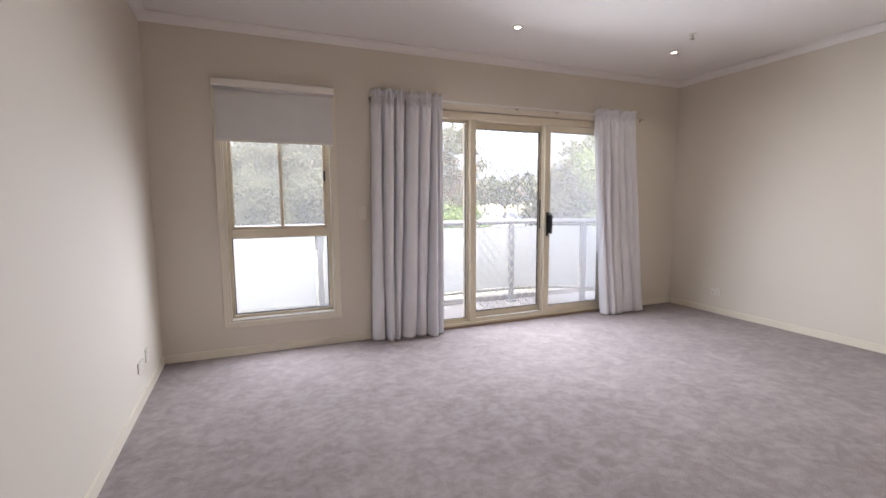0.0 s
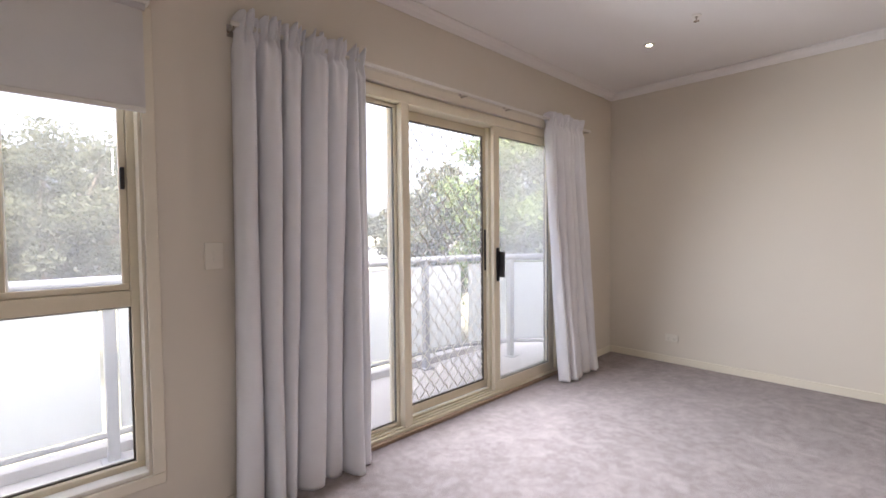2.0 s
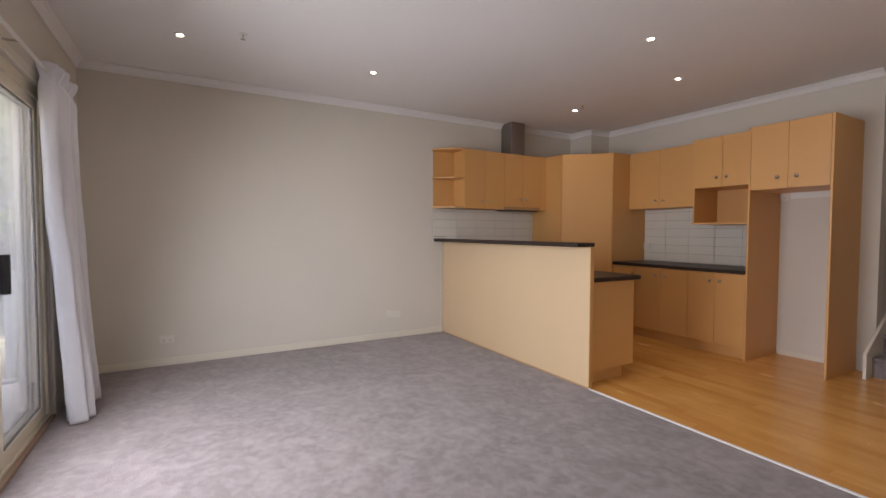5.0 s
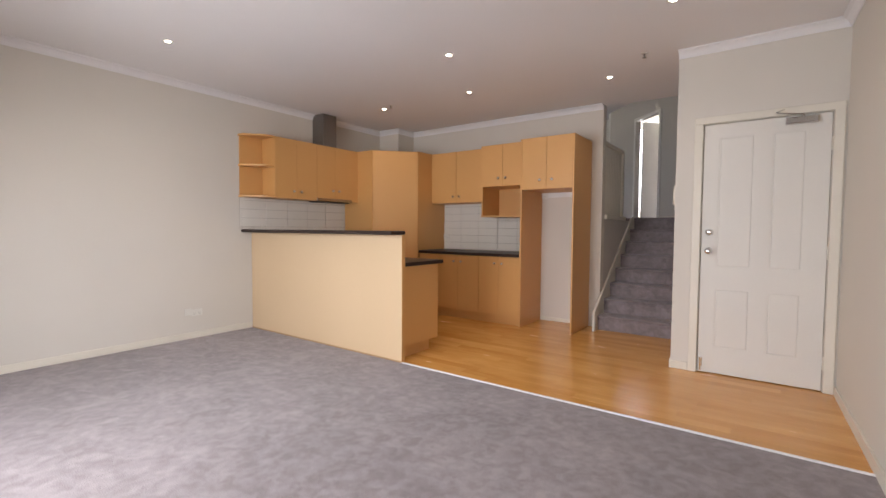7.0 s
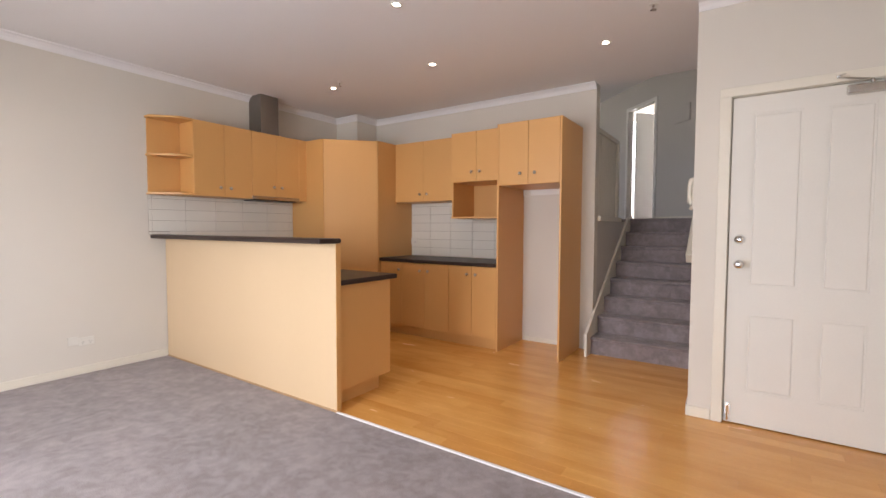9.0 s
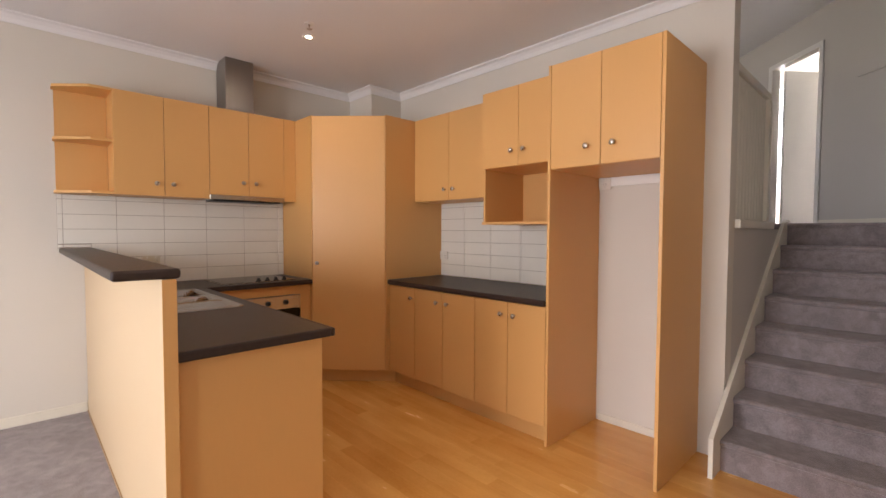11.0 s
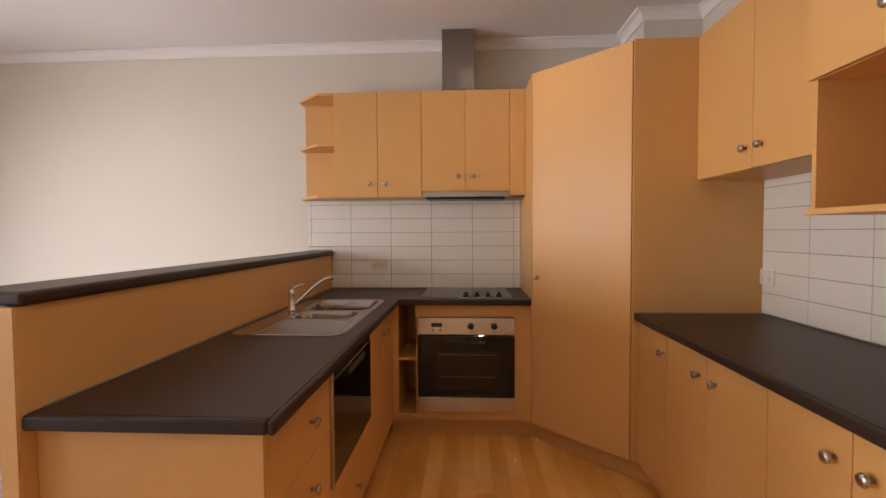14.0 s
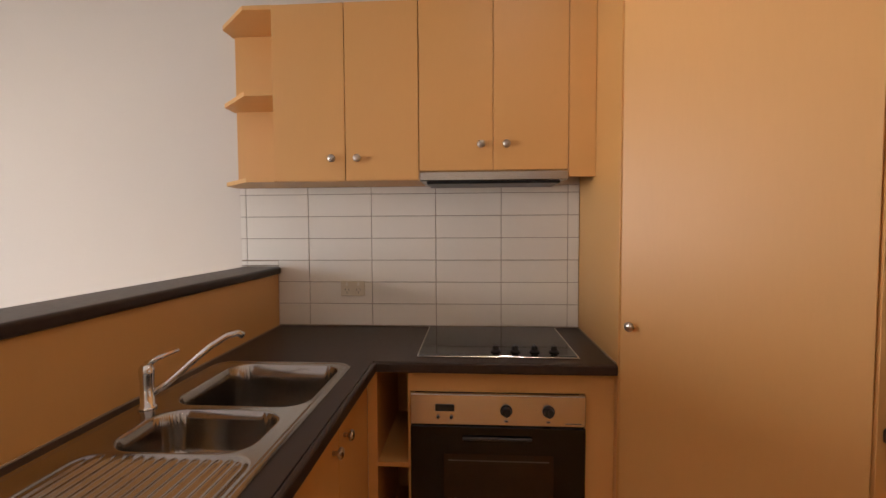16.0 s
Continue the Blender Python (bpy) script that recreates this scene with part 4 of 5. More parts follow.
# south wall units
wc = thing("wall_cabinet", (3.74, -1.15, 1.553), "maple laminate wall cabinet with two doors beside the pantry", "cabinet", "kitchen wall cabinets")
carcass(wc, FSU, -4.203, -3.282, 0.308, 1.553, 2.262)
cabinet_door(wc, FSU, 180, -4.203, -3.775, 1.553, 2.262, (-3.815, 1.640))
cabinet_door(wc, FSU, 180, -3.775, -3.282, 1.553, 2.262, (-3.714, 1.640))
mw = thing("microwave_cabinet", (2.96, -1.07, 1.345), "maple laminate cabinet with doors over an open microwave niche", "cabinet")
carcass(mw, FSM, -3.281, -2.657, 0.458, 1.735, 2.262)
for b in ((-3.281, -3.265, 0.0, 0.458), (-2.673, -2.657, 0.0, 0.458), (-3.265, -2.673, 0.450, 0.458)):
    part("niche_panel", bx(*b, 1.363, 1.735, m=FSM), LAM, mw)
part("shelf", bx(-3.281, -2.657, -0.018, 0.458, 1.345, 1.363, bev=0.001, m=FSM), LAM, mw)
cabinet_door(mw, FSM, 180, -3.281, -2.969, 1.735, 2.262, (-3.018, 1.836))
cabinet_door(mw, FSM, 180, -2.969, -2.657, 1.735, 2.262, (-2.918, 1.836))

# fridge surround
fs = thing("fridge_surround", (2.33, -1.0, 0.0), "tall maple laminate fridge surround with overhead doors, empty", "cabinet")
part("side_panel", bx(2.637, 2.655, SOUTH + 0.001, -0.700, 0.0, 2.262, bev=0.001), LAM, fs)
part("side_panel", bx(2.000, 2.018, SOUTH + 0.001, -0.700, 0.0, 2.262, bev=0.001), LAM, fs)
carcass(fs, FS, -2.636, -2.019, 0.588, 1.660, 2.262)
cabinet_door(fs, FS, 180, -2.636, -2.328, 1.660, 2.262, (-2.405, 1.765))
cabinet_door(fs, FS, 180, -2.328, -2.019, 1.660, 2.262, (-2.255, 1.765))
part("underside_batten", bx(2.02, 2.635, SOUTH + 0.001, SOUTH + 0.02, 1.60, 1.659), WHITE, fs)

# south base units
def base_cabinet(F, ang, edges, depth, at, knobs, label):
    b = thing("base_cabinet", at, label, "cabinet", "kitchen base cabinets")
    carcass(b, F, edges[0], edges[-1], depth, KICK, BZ - 0.036)
    for (a, c), k in zip(zip(edges, edges[1:]), knobs):
        cabinet_door(b, F, ang, a, c, KICK, BZ - 0.040, (k, 0.762))
    part("plinth", bx(edges[0], edges[-1], 0.045, 0.061, 0.0, KICK, m=F), LAM, b)
    return b


base_cabinet(FS, 180, (-4.200, -3.872), 0.588, (4.04, -1.0, 0), (-3.905,), "maple laminate base cabinet with one door in the corner")
base_cabinet(FS, 180, (-3.871, -3.549, -3.227), 0.588, (3.55, -1.0, 0), (-3.604, -3.492), "maple laminate base cabinet with two doors")
base_cabinet(FS, 180, (-3.226, -2.941, -2.656), 0.588, (2.94, -1.0, 0), (-2.988, -2.886), "maple laminate base cabinet with two doors beside the fridge space")

bm = bmesh.new()
box(bm, 2.6565, 4.204, SOUTH + 0.001, -0.6955, BZ - 0.035, BZ)
wt = solo("worktop", bm, BENCH, "dark charcoal laminate worktop along the back wall", "worktop", "kitchen worktops")
part("rolled_edge", bx(2.6565, 4.204, -0.696, -0.678, BZ - 0.0355, BZ + 0.0005, bev=0.007, seg=3), BENCH, wt)

# bar: raised panel and top
bar = thing("breakfast_bar", (4.0, 1.21, 0.0), "raised breakfast bar with maple panel and dark top", "bar")
part("panel", bx(2.846, 5.2025, 1.190, 1.2145, 0.0, 1.135, bev=0.002), LAM, bar)
# room-side face, in a paler tone than LAM
part("facing_panel", bx(2.845, 5.2025, 1.215, 1.232, 0.0, 1.135, bev=0.002), LAMPALE, bar, "maple facing, paler than the kitchen side")
part("end_cap", bx(2.8405, 2.8444, 1.1895, 1.2325, 0.0, 1.135, bev=0.001), LAM, bar, "maple edge strip")
part("bar_top", bx(2.848, 5.2025, 1.174, 1.366, 1.136, 1.170, bev=0.011, seg=4), BENCH, bar, "dark charcoal laminate bar top")
part("skirting", bx(2.845, 5.195, 1.233, 1.238, 0.0, 0.012), EDGE, bar)

# peninsula units
pb = thing("drawer_cabinet", (3.25, 0.92, 0.0), "maple laminate drawer unit closing the peninsula's end", "cabinet", "kitchen base cabinets")
part("end_panel", bx(2.886, 2.904, 0.640, 1.189, KICK, BZ - 0.036, bev=0.001), LAM, pb)
part("body", bx(2.905, 3.377, 0.659, 1.188, KICK, BZ - 0.036), LAMDIM, pb)
ws = (KICK, 0.245, 0.435, 0.625, 0.845)
for a, b in zip(ws, ws[1:]):
    d = cabinet_door(pb, FP, 0, 2.905, 3.376, a, b, (3.19, 0.5 * (a + b)), name="drawer")
part("plinth", bx(2.94, 3.377, 0.715, 1.188, 0.0, KICK), LAM, pb)

dw = thing("dishwasher", (3.69, 0.92, 0.41), "built-in dish drawer with dark glass front and grey handle", "dishwasher")
part("tub", bx(3.380, 3.988, 0.660, 1.15, 0.418, BZ - 0.040), BLACK, dw)
fr_ = part("front", bx(3.392, 3.986, 0.632, 0.659, 0.418, 0.790, bev=0.003), GLASSBLK, dw, "dark glass front")
part("trim", bx(3.379, 3.3915, 0.628, 0.658, 0.416, 0.845, bev=0.002), STEEL, fr_, "steel edge trim")
part("control_panel", bx(3.392, 3.986, 0.634, 0.659, 0.792, 0.843, bev=0.002), BLACK, dw)
part("handle", bx(3.58, 3.84, 0.6245, 0.631, 0.752, 0.776, bev=0.003, seg=2), SHADEGREY, fr_, "grey metal pull handle")
ub = thing("drawer_cabinet", (3.69, 0.92, 0.0), "low maple drawer beneath the dish drawer", "cabinet", "kitchen base cabinets")
part("body", bx(3.379, 3.988, 0.659, 1.15, KICK, 0.412), LAMDIM, ub)
cabinet_door(ub, FP, 0, 3.377, 3.988, KICK, 0.414, (3.72, 0.235), name="drawer")
part("plinth", bx(3.378, 3.989, 0.715, 0.73, 0.0, KICK), LAM, ub)
sc = thing("base_cabinet", (4.34, 0.92, 0.0), "maple laminate sink cabinet with two narrow doors", "cabinet", "kitchen base cabinets")
bm = bmesh.new()
box(bm, 3.990, 4.006, 0.659, 1.18, KICK, BZ - 0.04)
box(bm, 4.664, 4.680, 0.659, 1.18, KICK, BZ - 0.04)
box(bm, 4.006, 4.664, 0.659, 1.18, KICK, KICK + 0.016)
part("body", bm, LAMDIM, sc)
cabinet_door(sc, FP, 0, 3.990, 4.334, KICK, 0.845, (4.280, 0.748))
cabinet_door(sc, FP, 0, 4.334, 4.678, KICK, 0.845, (4.386, 0.748))
part("plinth", bx(3.990, 4.73, 0.715, 0.73, 0.0, KICK), LAM, sc)

# oven run on the east wall
oc = thing("oven_cabinet", (4.95, 0.2, 0.0), "maple laminate oven housing with an open side niche", "cabinet")
bm = bmesh.new()
for a, b, c, d in ((-0.640, -0.606, KICK, BZ - 0.036), (-0.494, -0.4845, KICK, BZ - 0.036), (0.1255, 0.2245, KICK, BZ - 0.036), (-0.4845, 0.1255, 0.772, BZ - 0.036), (-0.4845, 0.1255, KICK, 0.170), (-0.606, -0.494, KICK, 0.150)):
    box(bm, a, b, -0.018, 0.0, c, d, m=FO)
part("face_frame", bm, LAM, oc)
bm = bmesh.new()
box(bm, -0.625, -0.607, 0.0, 0.45, KICK, BZ - 0.036, m=FO)
box(bm, -0.494, -0.4845, 0.0, 0.45, KICK, BZ - 0.036, m=FO)
box(bm, -0.607, -0.494, 0.0, 0.45, 0.134, 0.150, m=FO)
box(bm, -0.607, -0.494, 0.44, 0.45, 0.150, BZ - 0.036, m=FO)
part("niche", bm, LAMDIM, oc)
part("shelf", bx(-0.6065, -0.4945, -0.010, 0.438, 0.490, 0.506, m=FO), LAM, oc)
part("plinth", bx(-0.66, 0.245, 0.045, 0.061, 0.0, KICK, m=FO), LAM, oc)

ov = thing("oven", (4.95, 0.18, 0.17), "built-in stainless oven with black glass door", "oven")
part("body", bx(-0.470, 0.110, 0.001, 0.48, 0.18, 0.765, m=FO), BLACK, ov)
cp = part("control_panel", bx(-0.483, 0.124, -0.038, -0.0185, 0.661, 0.770, bev=0.003, m=FO), STEEL, ov, "stainless control panel")
part("display", bx(-0.395, -0.328, -0.0405, -0.0381, 0.710, 0.735, bev=0.001, m=FO), BLACK, cp, "dark clock display")
for u in (-0.385, -0.338):
    bm = bmesh.new()
    lathe(bm, [(0.006, 0), (0.006, 0.006), (0.003, 0.007)], FO @ Matrix.Translation((u, -0.038, 0.690)) @ pose(0, 0, 0, 90), 10)
    part("button", bm, BLACK, cp)
for u in (-0.148, -0.003):
    bm = bmesh.new()
    lathe(bm, [(0.021, 0), (0.021, 0.004), (0.017, 0.006), (0.015, 0.022), (0.010, 0.024)], FO @ Matrix.Translation((u, -0.038, 0.716)) @ pose(0, 0, 0, 90), 20)
    box(bm, u - 0.003, u + 0.003, -0.064, -0.055, 0.702, 0.730, m=FO)
    part("dial", bm, BLACK, cp, "black control dial", smooth=False)
    part("mark", bx(u - 0.006, u + 0.006, -0.0392, -0.0381, 0.675, 0.681, m=FO), MARK, cp)
part("printing", bx(0.055, 0.110, -0.0391, -0.0381, 0.672, 0.675, m=FO), MARK, cp)
od = part("door", bx(-0.483, 0.124, -0.040, -0.0185, 0.268, 0.658, bev=0.004, m=FO), GLASSBLK, ov, "black glass oven door")
part("window", bx(-0.365, 0.015, -0.0412, -0.0402, 0.310, 0.560, m=FO), OVENWIN, od, "brown tinted window")
bm = bmesh.new()
for z in (0.395, 0.535):
    box(bm, -0.350, 0.0, -0.0420, -0.0413, z, z + 0.004, m=FO)
part("rack", bm, MARK, od)
bm = bmesh.new()
box(bm, -0.300, -0.060, -0.052, -0.041, 0.612, 0.624, bev=0.004, m=FO)
part("handle", bm, BLACK, od)
part("bottom_trim", bx(-0.483, 0.124, -0.038, -0.0185, 0.172, 0.265, bev=0.003, m=FO), STEEL, ov, "stainless lower panel")

# pale sealant lines along the worktops
bm = bmesh.new()
box(bm, 2.905, 5.205, 1.1845, 1.1895, BZ + 0.0005, BZ + 0.004)
box(bm, 4.66, 5.205, -0.2245, -0.2205, BZ + 0.0005, BZ + 0.004)
box(bm, 4.2005, 4.2045, SOUTH + 0.01, -0.69, BZ + 0.0005, BZ + 0.004)
structure("trim_sealant", bm, GROUT, "thin beige sealant line along the worktops", "trim")

# L-shaped worktop with sink cut-outs
SX0, SX1, SY0, SY1 = 3.650, 4.622, 0.672, 1.148
B1 = (4.248, 4.588, 0.706, 1.068)
B2 = (4.004, 4.206, 0.738, 1.046)
bm = bmesh.new()
zt, zb = BZ, BZ - 0.035
for a in ((2.866, SX0 + 0.02, 0.614, 1.189), (SX0 + 0.02, SX1 - 0.02, 0.614, SY0 + 0.02), (SX0 + 0.02, SX1 - 0.02, SY1 - 0.02, 1.189), (SX1 - 0.02, 4.655, 0.614, 1.189), (4.655, 5.208, -0.224, 1.189)):
    box(bm, *a, zb, zt)
bmesh.ops.remove_doubles(bm, verts=bm.verts[:], dist=0.0001)
wt = solo("worktop", bm, BENCH, "dark charcoal laminate worktop round the sink and cooktop", "worktop", "kitchen worktops")
bm = bmesh.new()
for b in ((2.8485, 4.6375, 0.5965, 0.6145), (4.6375, 4.6555, -0.224, 0.6145), (2.8485, 2.8665, 0.6145, 1.189)):
    box(bm, *b, zb - 0.0005, zt + 0.0005, bev=0.007, seg=3)
part("rolled_edge", bm, BENCH, wt)

sink = thing("kitchen_sink", (4.15, 0.92, BZ), "one-and-a-half bowl stainless sink with ribbed drainer", "sink")


# the tray: a grid of small faces, dropped into bowls and ribs
bm = bmesh.new()
NX, NY = 240, 164


def inside(x, y, b, r):
    dx = max(b[0] + r - x, 0, x - b[1] + r)
    dy = max(b[2] + r - y, 0, y - b[3] + r)
    return r - math.hypot(dx, dy) if (dx or dy) else min(x - b[0], b[1] - x, y - b[2], b[3] - y, r)


def tray(x, y):
    """Height of the pressed steel: rolled rim, sunken drainer with flat-topped ribs, two bowls with a rolled lip."""
    edge = inside(x, y, (SX0, SX1, SY0, SY1), 0.06)
    z = 0.001 + 0.0045 * min(1.0, max(0.0, edge / 0.006))
    if edge > 0.012:
        z = 0.0055 - 0.003 * min(1.0, (edge - 0.012) / 0.008)
    d = inside(x, y, (3.672, 3.992, 0.700, 1.070), 0.05)
    if d > 0:
        z = 0.0025 - 0.0045 * min(1.0, d / 0.012)
        f = min(1.0, max(0.0, d - 0.008) / 0.02)
        wave = math.sin((y - 0.70) * 2 * math.pi / 0.0232)
        z += f * 0.0052 * max(-0.35, min(0.75, 1.4 * wave))
    for b, dep in ((B1, 0.165), (B2, 0.10)):
        d = inside(x, y, (b[0] - 0.008, b[1] + 0.008, b[2] - 0.008, b[3] + 0.008), 0.07)
        if d > 0:
            z = 0.0025 - 0.004 * d / 0.008
        d -= 0.008
        if d > 0:
            z = -dep * min(1, (d / 0.018)) ** 0.6 - 0.002
    return z


vg = {}
for i in range(NX + 1):
    for j in range(NY + 1):
        x, y = SX0 + (SX1 - SX0) * i / NX, SY0 + (SY1 - SY0) * j / NY
        if inside(x, y, (SX0 - 0.003, SX1 + 0.003, SY0 - 0.003, SY1 + 0.003), 0.06) >= 0:
            vg[i, j] = bm.verts.new((x, y, BZ + 0.001 + tray(x, y)))
for i in range(NX):
    for j in range(NY):
        q = [vg.get(k) for k in ((i, j), (i + 1, j), (i + 1, j + 1), (i, j + 1))]
        if all(q):
            bm.faces.new(q)
part("tray", bm, SINKST, sink, smooth=True)
for b, dep in ((B1, 0.165), (B2, 0.10)):
    bm = bmesh.new()
    cx, cy = 0.5 * (b[0] + b[1]), 0.5 * (b[2] + b[3])
    lathe(bm, [(0.042, 0), (0.042, 0.003), (0.030, 0.004), (0.026, 0.001), (0.004, 0.001)], Matrix.Translation((cx, cy, BZ - dep - 0.004)), 20)
    part("drain", bm, CHROME, sink, "chrome drain")

tap = thing("kitchen_tap", (4.215, 1.105, BZ + 0.004), "chrome mixer tap with swivel spout", "tap")
bm = bmesh.new()
lathe(bm, [(0.027, 0), (0.027, 0.006), (0.021, 0.010), (0.020, 0.085), (0.022, 0.110), (0.023, 0.128), (0.016, 0.140), (0.004, 0.143)], Matrix.Translation((4.215, 1.105, BZ + 0.004)), 24)
part("tap_body", bm, CHROME, tap, smooth=True)
bm = bmesh.new()
pts = [(4.228, 1.090, 0.935), (4.255, 1.060, 0.960), (4.300, 1.015, 1.010), (4.345, 0.968, 1.057), (4.385, 0.930, 1.085), (4.410, 0.905, 1.090), (4.424, 0.892, 1.078)]
tube(bm, pts, 0.011, 14, radii=[0.012, 0.012, 0.0115, 0.011, 0.011, 0.0125, 0.013])
part("spout", bm, CHROME, tap, smooth=True)
bm = bmesh.new()
tube(bm, [(4.215, 1.105, 1.030), (4.240, 1.085, 1.045), (4.290, 1.045, 1.060)], 0.006, 10, radii=[0.012, 0.008, 0.005])
part("lever", bm, CHROME, tap, smooth=True)
tap.scale = (0.80, 0.80, 0.80)

ck = thing("cooktop", (4.95, 0.18, BZ), "black ceramic cooktop with four knobs", "cooktop")
bm = bmesh.new()
box(bm, 4.708, 5.188, -0.114, 0.466, BZ + 0.0005, BZ + 0.006, bev=0.002)
part("trim", bm, STEEL, ck, "thin steel rim")
part("glass", bx(4.715, 5.181, -0.107, 0.459, BZ + 0.0062, BZ + 0.0085, bev=0.001), GLASSBLK, ck, "black ceramic glass")
for y in (0.178, 0.107, 0.036, -0.035):
    bm = bmesh.new()
    lathe(bm, [(0.019, 0), (0.019, 0.005), (0.013, 0.008), (0.012, 0.020), (0.008, 0.022)], Matrix.Translation((4.770, y, BZ + 0.0086)), 18)
    box(bm, 4.755, 4.785, y - 0.003, y + 0.003, BZ + 0.028, BZ + 0.034)
    part("control_knob", bm, BLACK, ck, "black control knob")

# ---------------------------------------------------------------- power points, switches, small fittings
def wall_plate(name, c, n, w, h, label, category, sockets=0, switches=1, material=None):
    """A plate on a wall: centre c, outward normal n."""
    t = thing(name, c, label, category)
    a = math.degrees(math.atan2(n[1], n[0])) + 90
    m = Matrix.Translation(c) @ pose(0, 0, 0, 0, 0, a)
    pl = part("plate", bx(-w / 2, w / 2, -0.010, -0.001, -h / 2, h / 2, bev=0.003, seg=2, m=m), material or PLASTIC, t)
    for s in range(sockets):
        u = (s - (sockets - 1) / 2) * w * 0.48
        for du, dz, r in ((-0.008, -0.004, 25), (0.008, -0.004, -25), (0, -0.018, 0)):
            part("slot", bx(-0.0012, 0.0012, -0.0106, -0.0100, -0.005, 0.005, m=m @ Matrix.Translation((u + du, 0, dz)) @ pose(0, 0, 0, 0, r, 0)), MARK, pl)
        part("rocker", bx(u - 0.005, u + 0.005, -0.013, -0.0100, 0.014, 0.030, bev=0.001, m=m), PLASTIC, pl)
    if not sockets:
        for s in range(switches):
            z = (s - (switches - 1) / 2) * 0.03
            part("rocker", bx(-0.006, 0.006, -0.0135, -0.0100, z - 0.009, z + 0.009, bev=0.001, m=m), PLASTIC, pl)
    return t


wall_plate("power_point", (EAST, 4.185, 0.245), (-1, 0), 0.115, 0.07, "white double power point low on the wall", "power point", 2)
wall_plate("power_point", (EAST, 1.875, 0.275), (-1, 0), 0.115, 0.07, "white double power point beside the bar", "power point", 2)
wall_plate("blank_plate", (EAST, 1.965, 0.290), (-1, 0), 0.07, 0.07, "small white blank wall plate", "wall plate", 0, 0)
wall_plate("power_point", (EAST - 0.006, 0.828, 1.066), (-1, 0), 0.115, 0.07, "cream double power point on the tiled splashback", "power point", 2, material=IVORY)
wall_plate("power_point", (west_x(4.22), 4.22, 0.26), (1, 0.0), 0.07, 0.09, "white wall socket plate", "power point", 1)
wall_plate("power_point", (west_x(4.02), 4.02, 0.25), (1, 0.0), 0.115, 0.07, "white double power point by the skirting", "power point", 2)
wall_plate("light_switch", (1.325, NORTH, 1.185), (0, -1), 0.078, 0.12, "white light switch plate between window and curtain", "light switch", 0, 2)
wall_plate("power_point", (4.165, SOUTH + 0.006, 1.075), (0, 1), 0.115, 0.075, "white power point on tiles by the pantry", "power point", 2)
wall_plate("power_point", (2.80, SOUTH + 0.012, 1.60), (0, 1), 0.115, 0.07, "white power point inside the microwave niche", "power point", 1)
wall_plate("power_point", (2.587, SOUTH + 0.02, 1.618), (0, 1), 0.080, 0.078, "white power point in the fridge space", "power point", 1)
wall_plate("light_switch", (0.907, -0.55, 1.15), (1, 0), 0.075, 0.115, "white light switch by the stairs", "light switch", 0, 2)
ic = thing("intercom_phone", ((STAIRW - 0.018) + 0.02, -0.38, 1.50), "cream wall intercom handset by the stairs", "intercom")
part("base", bx((STAIRW - 0.018) + 0.001, (STAIRW - 0.018) + 0.022, -0.44, -0.31, 1.38, 1.60, bev=0.006, seg=2), TRIM, ic)
bm = bmesh.new()
HX = STAIRW - 0.018
tube(bm, [(HX + 0.022, -0.375, 1.392), (HX + 0.032, -0.375, 1.394), (HX + 0.042, -0.375, 1.425), (HX + 0.044, -0.375, 1.49), (HX + 0.042, -0.375, 1.555), (HX + 0.032, -0.375, 1.586), (HX + 0.022, -0.375, 1.588)], 0.017, 12, radii=[0.020, 0.020, 0.016, 0.014, 0.016, 0.020, 0.020])
part("handset", bm, TRIM, ic, "curved cream handset", smooth=True)

# ---------------------------------------------------------------- ceiling fittings
LAMPGLOW = glow_mat("lamp glow", (1.0, 0.86, 0.66), 14.0)
for x, y in ((2.474, 4.030), (4.210, 4.024), (4.222, 2.520), (2.522, 0.990), (2.940, 0.005), (4.192, 0.025), (1.55, -0.37), (0.795, 0.909)):
    d = thing("downlight", (x, y, CEILZ - 0.01), "small round recessed ceiling downlight, lit", "downlight", "ceiling downlights")
    bm = bmesh.new()
    lathe(bm, [(0.044, -0.001), (0.044, -0.004), (0.038, -0.007), (0.021, -0.004), (0.021, -0.001)], Matrix.Translation((x, y, CEILZ)), 24)
    part("ring", bm, WHITE, d, smooth=True)
    bm = bmesh.new()
    lathe(bm, [(0.020, -0.002), (0.020, -0.0035), (0.008, -0.0045)], Matrix.Translation((x, y, CEILZ)), 20)
    part("lamp", bm, LAMPGLOW, d, "glowing lamp")
    ld = bpy.data.lights.new("downlight_lamp", "SPOT")
    ld.energy, ld.color, ld.spot_size, ld.spot_blend, ld.shadow_soft_size = LAMP_W, (1.0, 0.90, 0.77), radians(150), 1.0, 0.018
    lo = new("downlight_lamp", ld)
    lo.location = (x, y, CEILZ - 0.02)
for x, y in ((3.962, 3.625), (4.0, 0.115), (1.14, 0.07)):
    s = thing("sprinkler", (x, y, CEILZ - 0.03), "small metal fire sprinkler head on the ceiling", "sprinkler", "ceiling sprinklers")
    bm = bmesh.new()
    lathe(bm, [(0.030, -0.001), (0.028, -0.006), (0.010, -0.008)], Matrix.Translation((x, y, CEILZ)), 18)
    part("rose", bm, WHITE, s)
    bm = bmesh.new()
    lathe(bm, [(0.008, -0.008), (0.008, -0.018), (0.004, -0.020), (0.004, -0.036), (0.018, -0.037), (0.018, -0.039)], Matrix.Translation((x, y, CEILZ)), 14)
    part("head", bm, NICKEL, s, "metal sprinkler head")

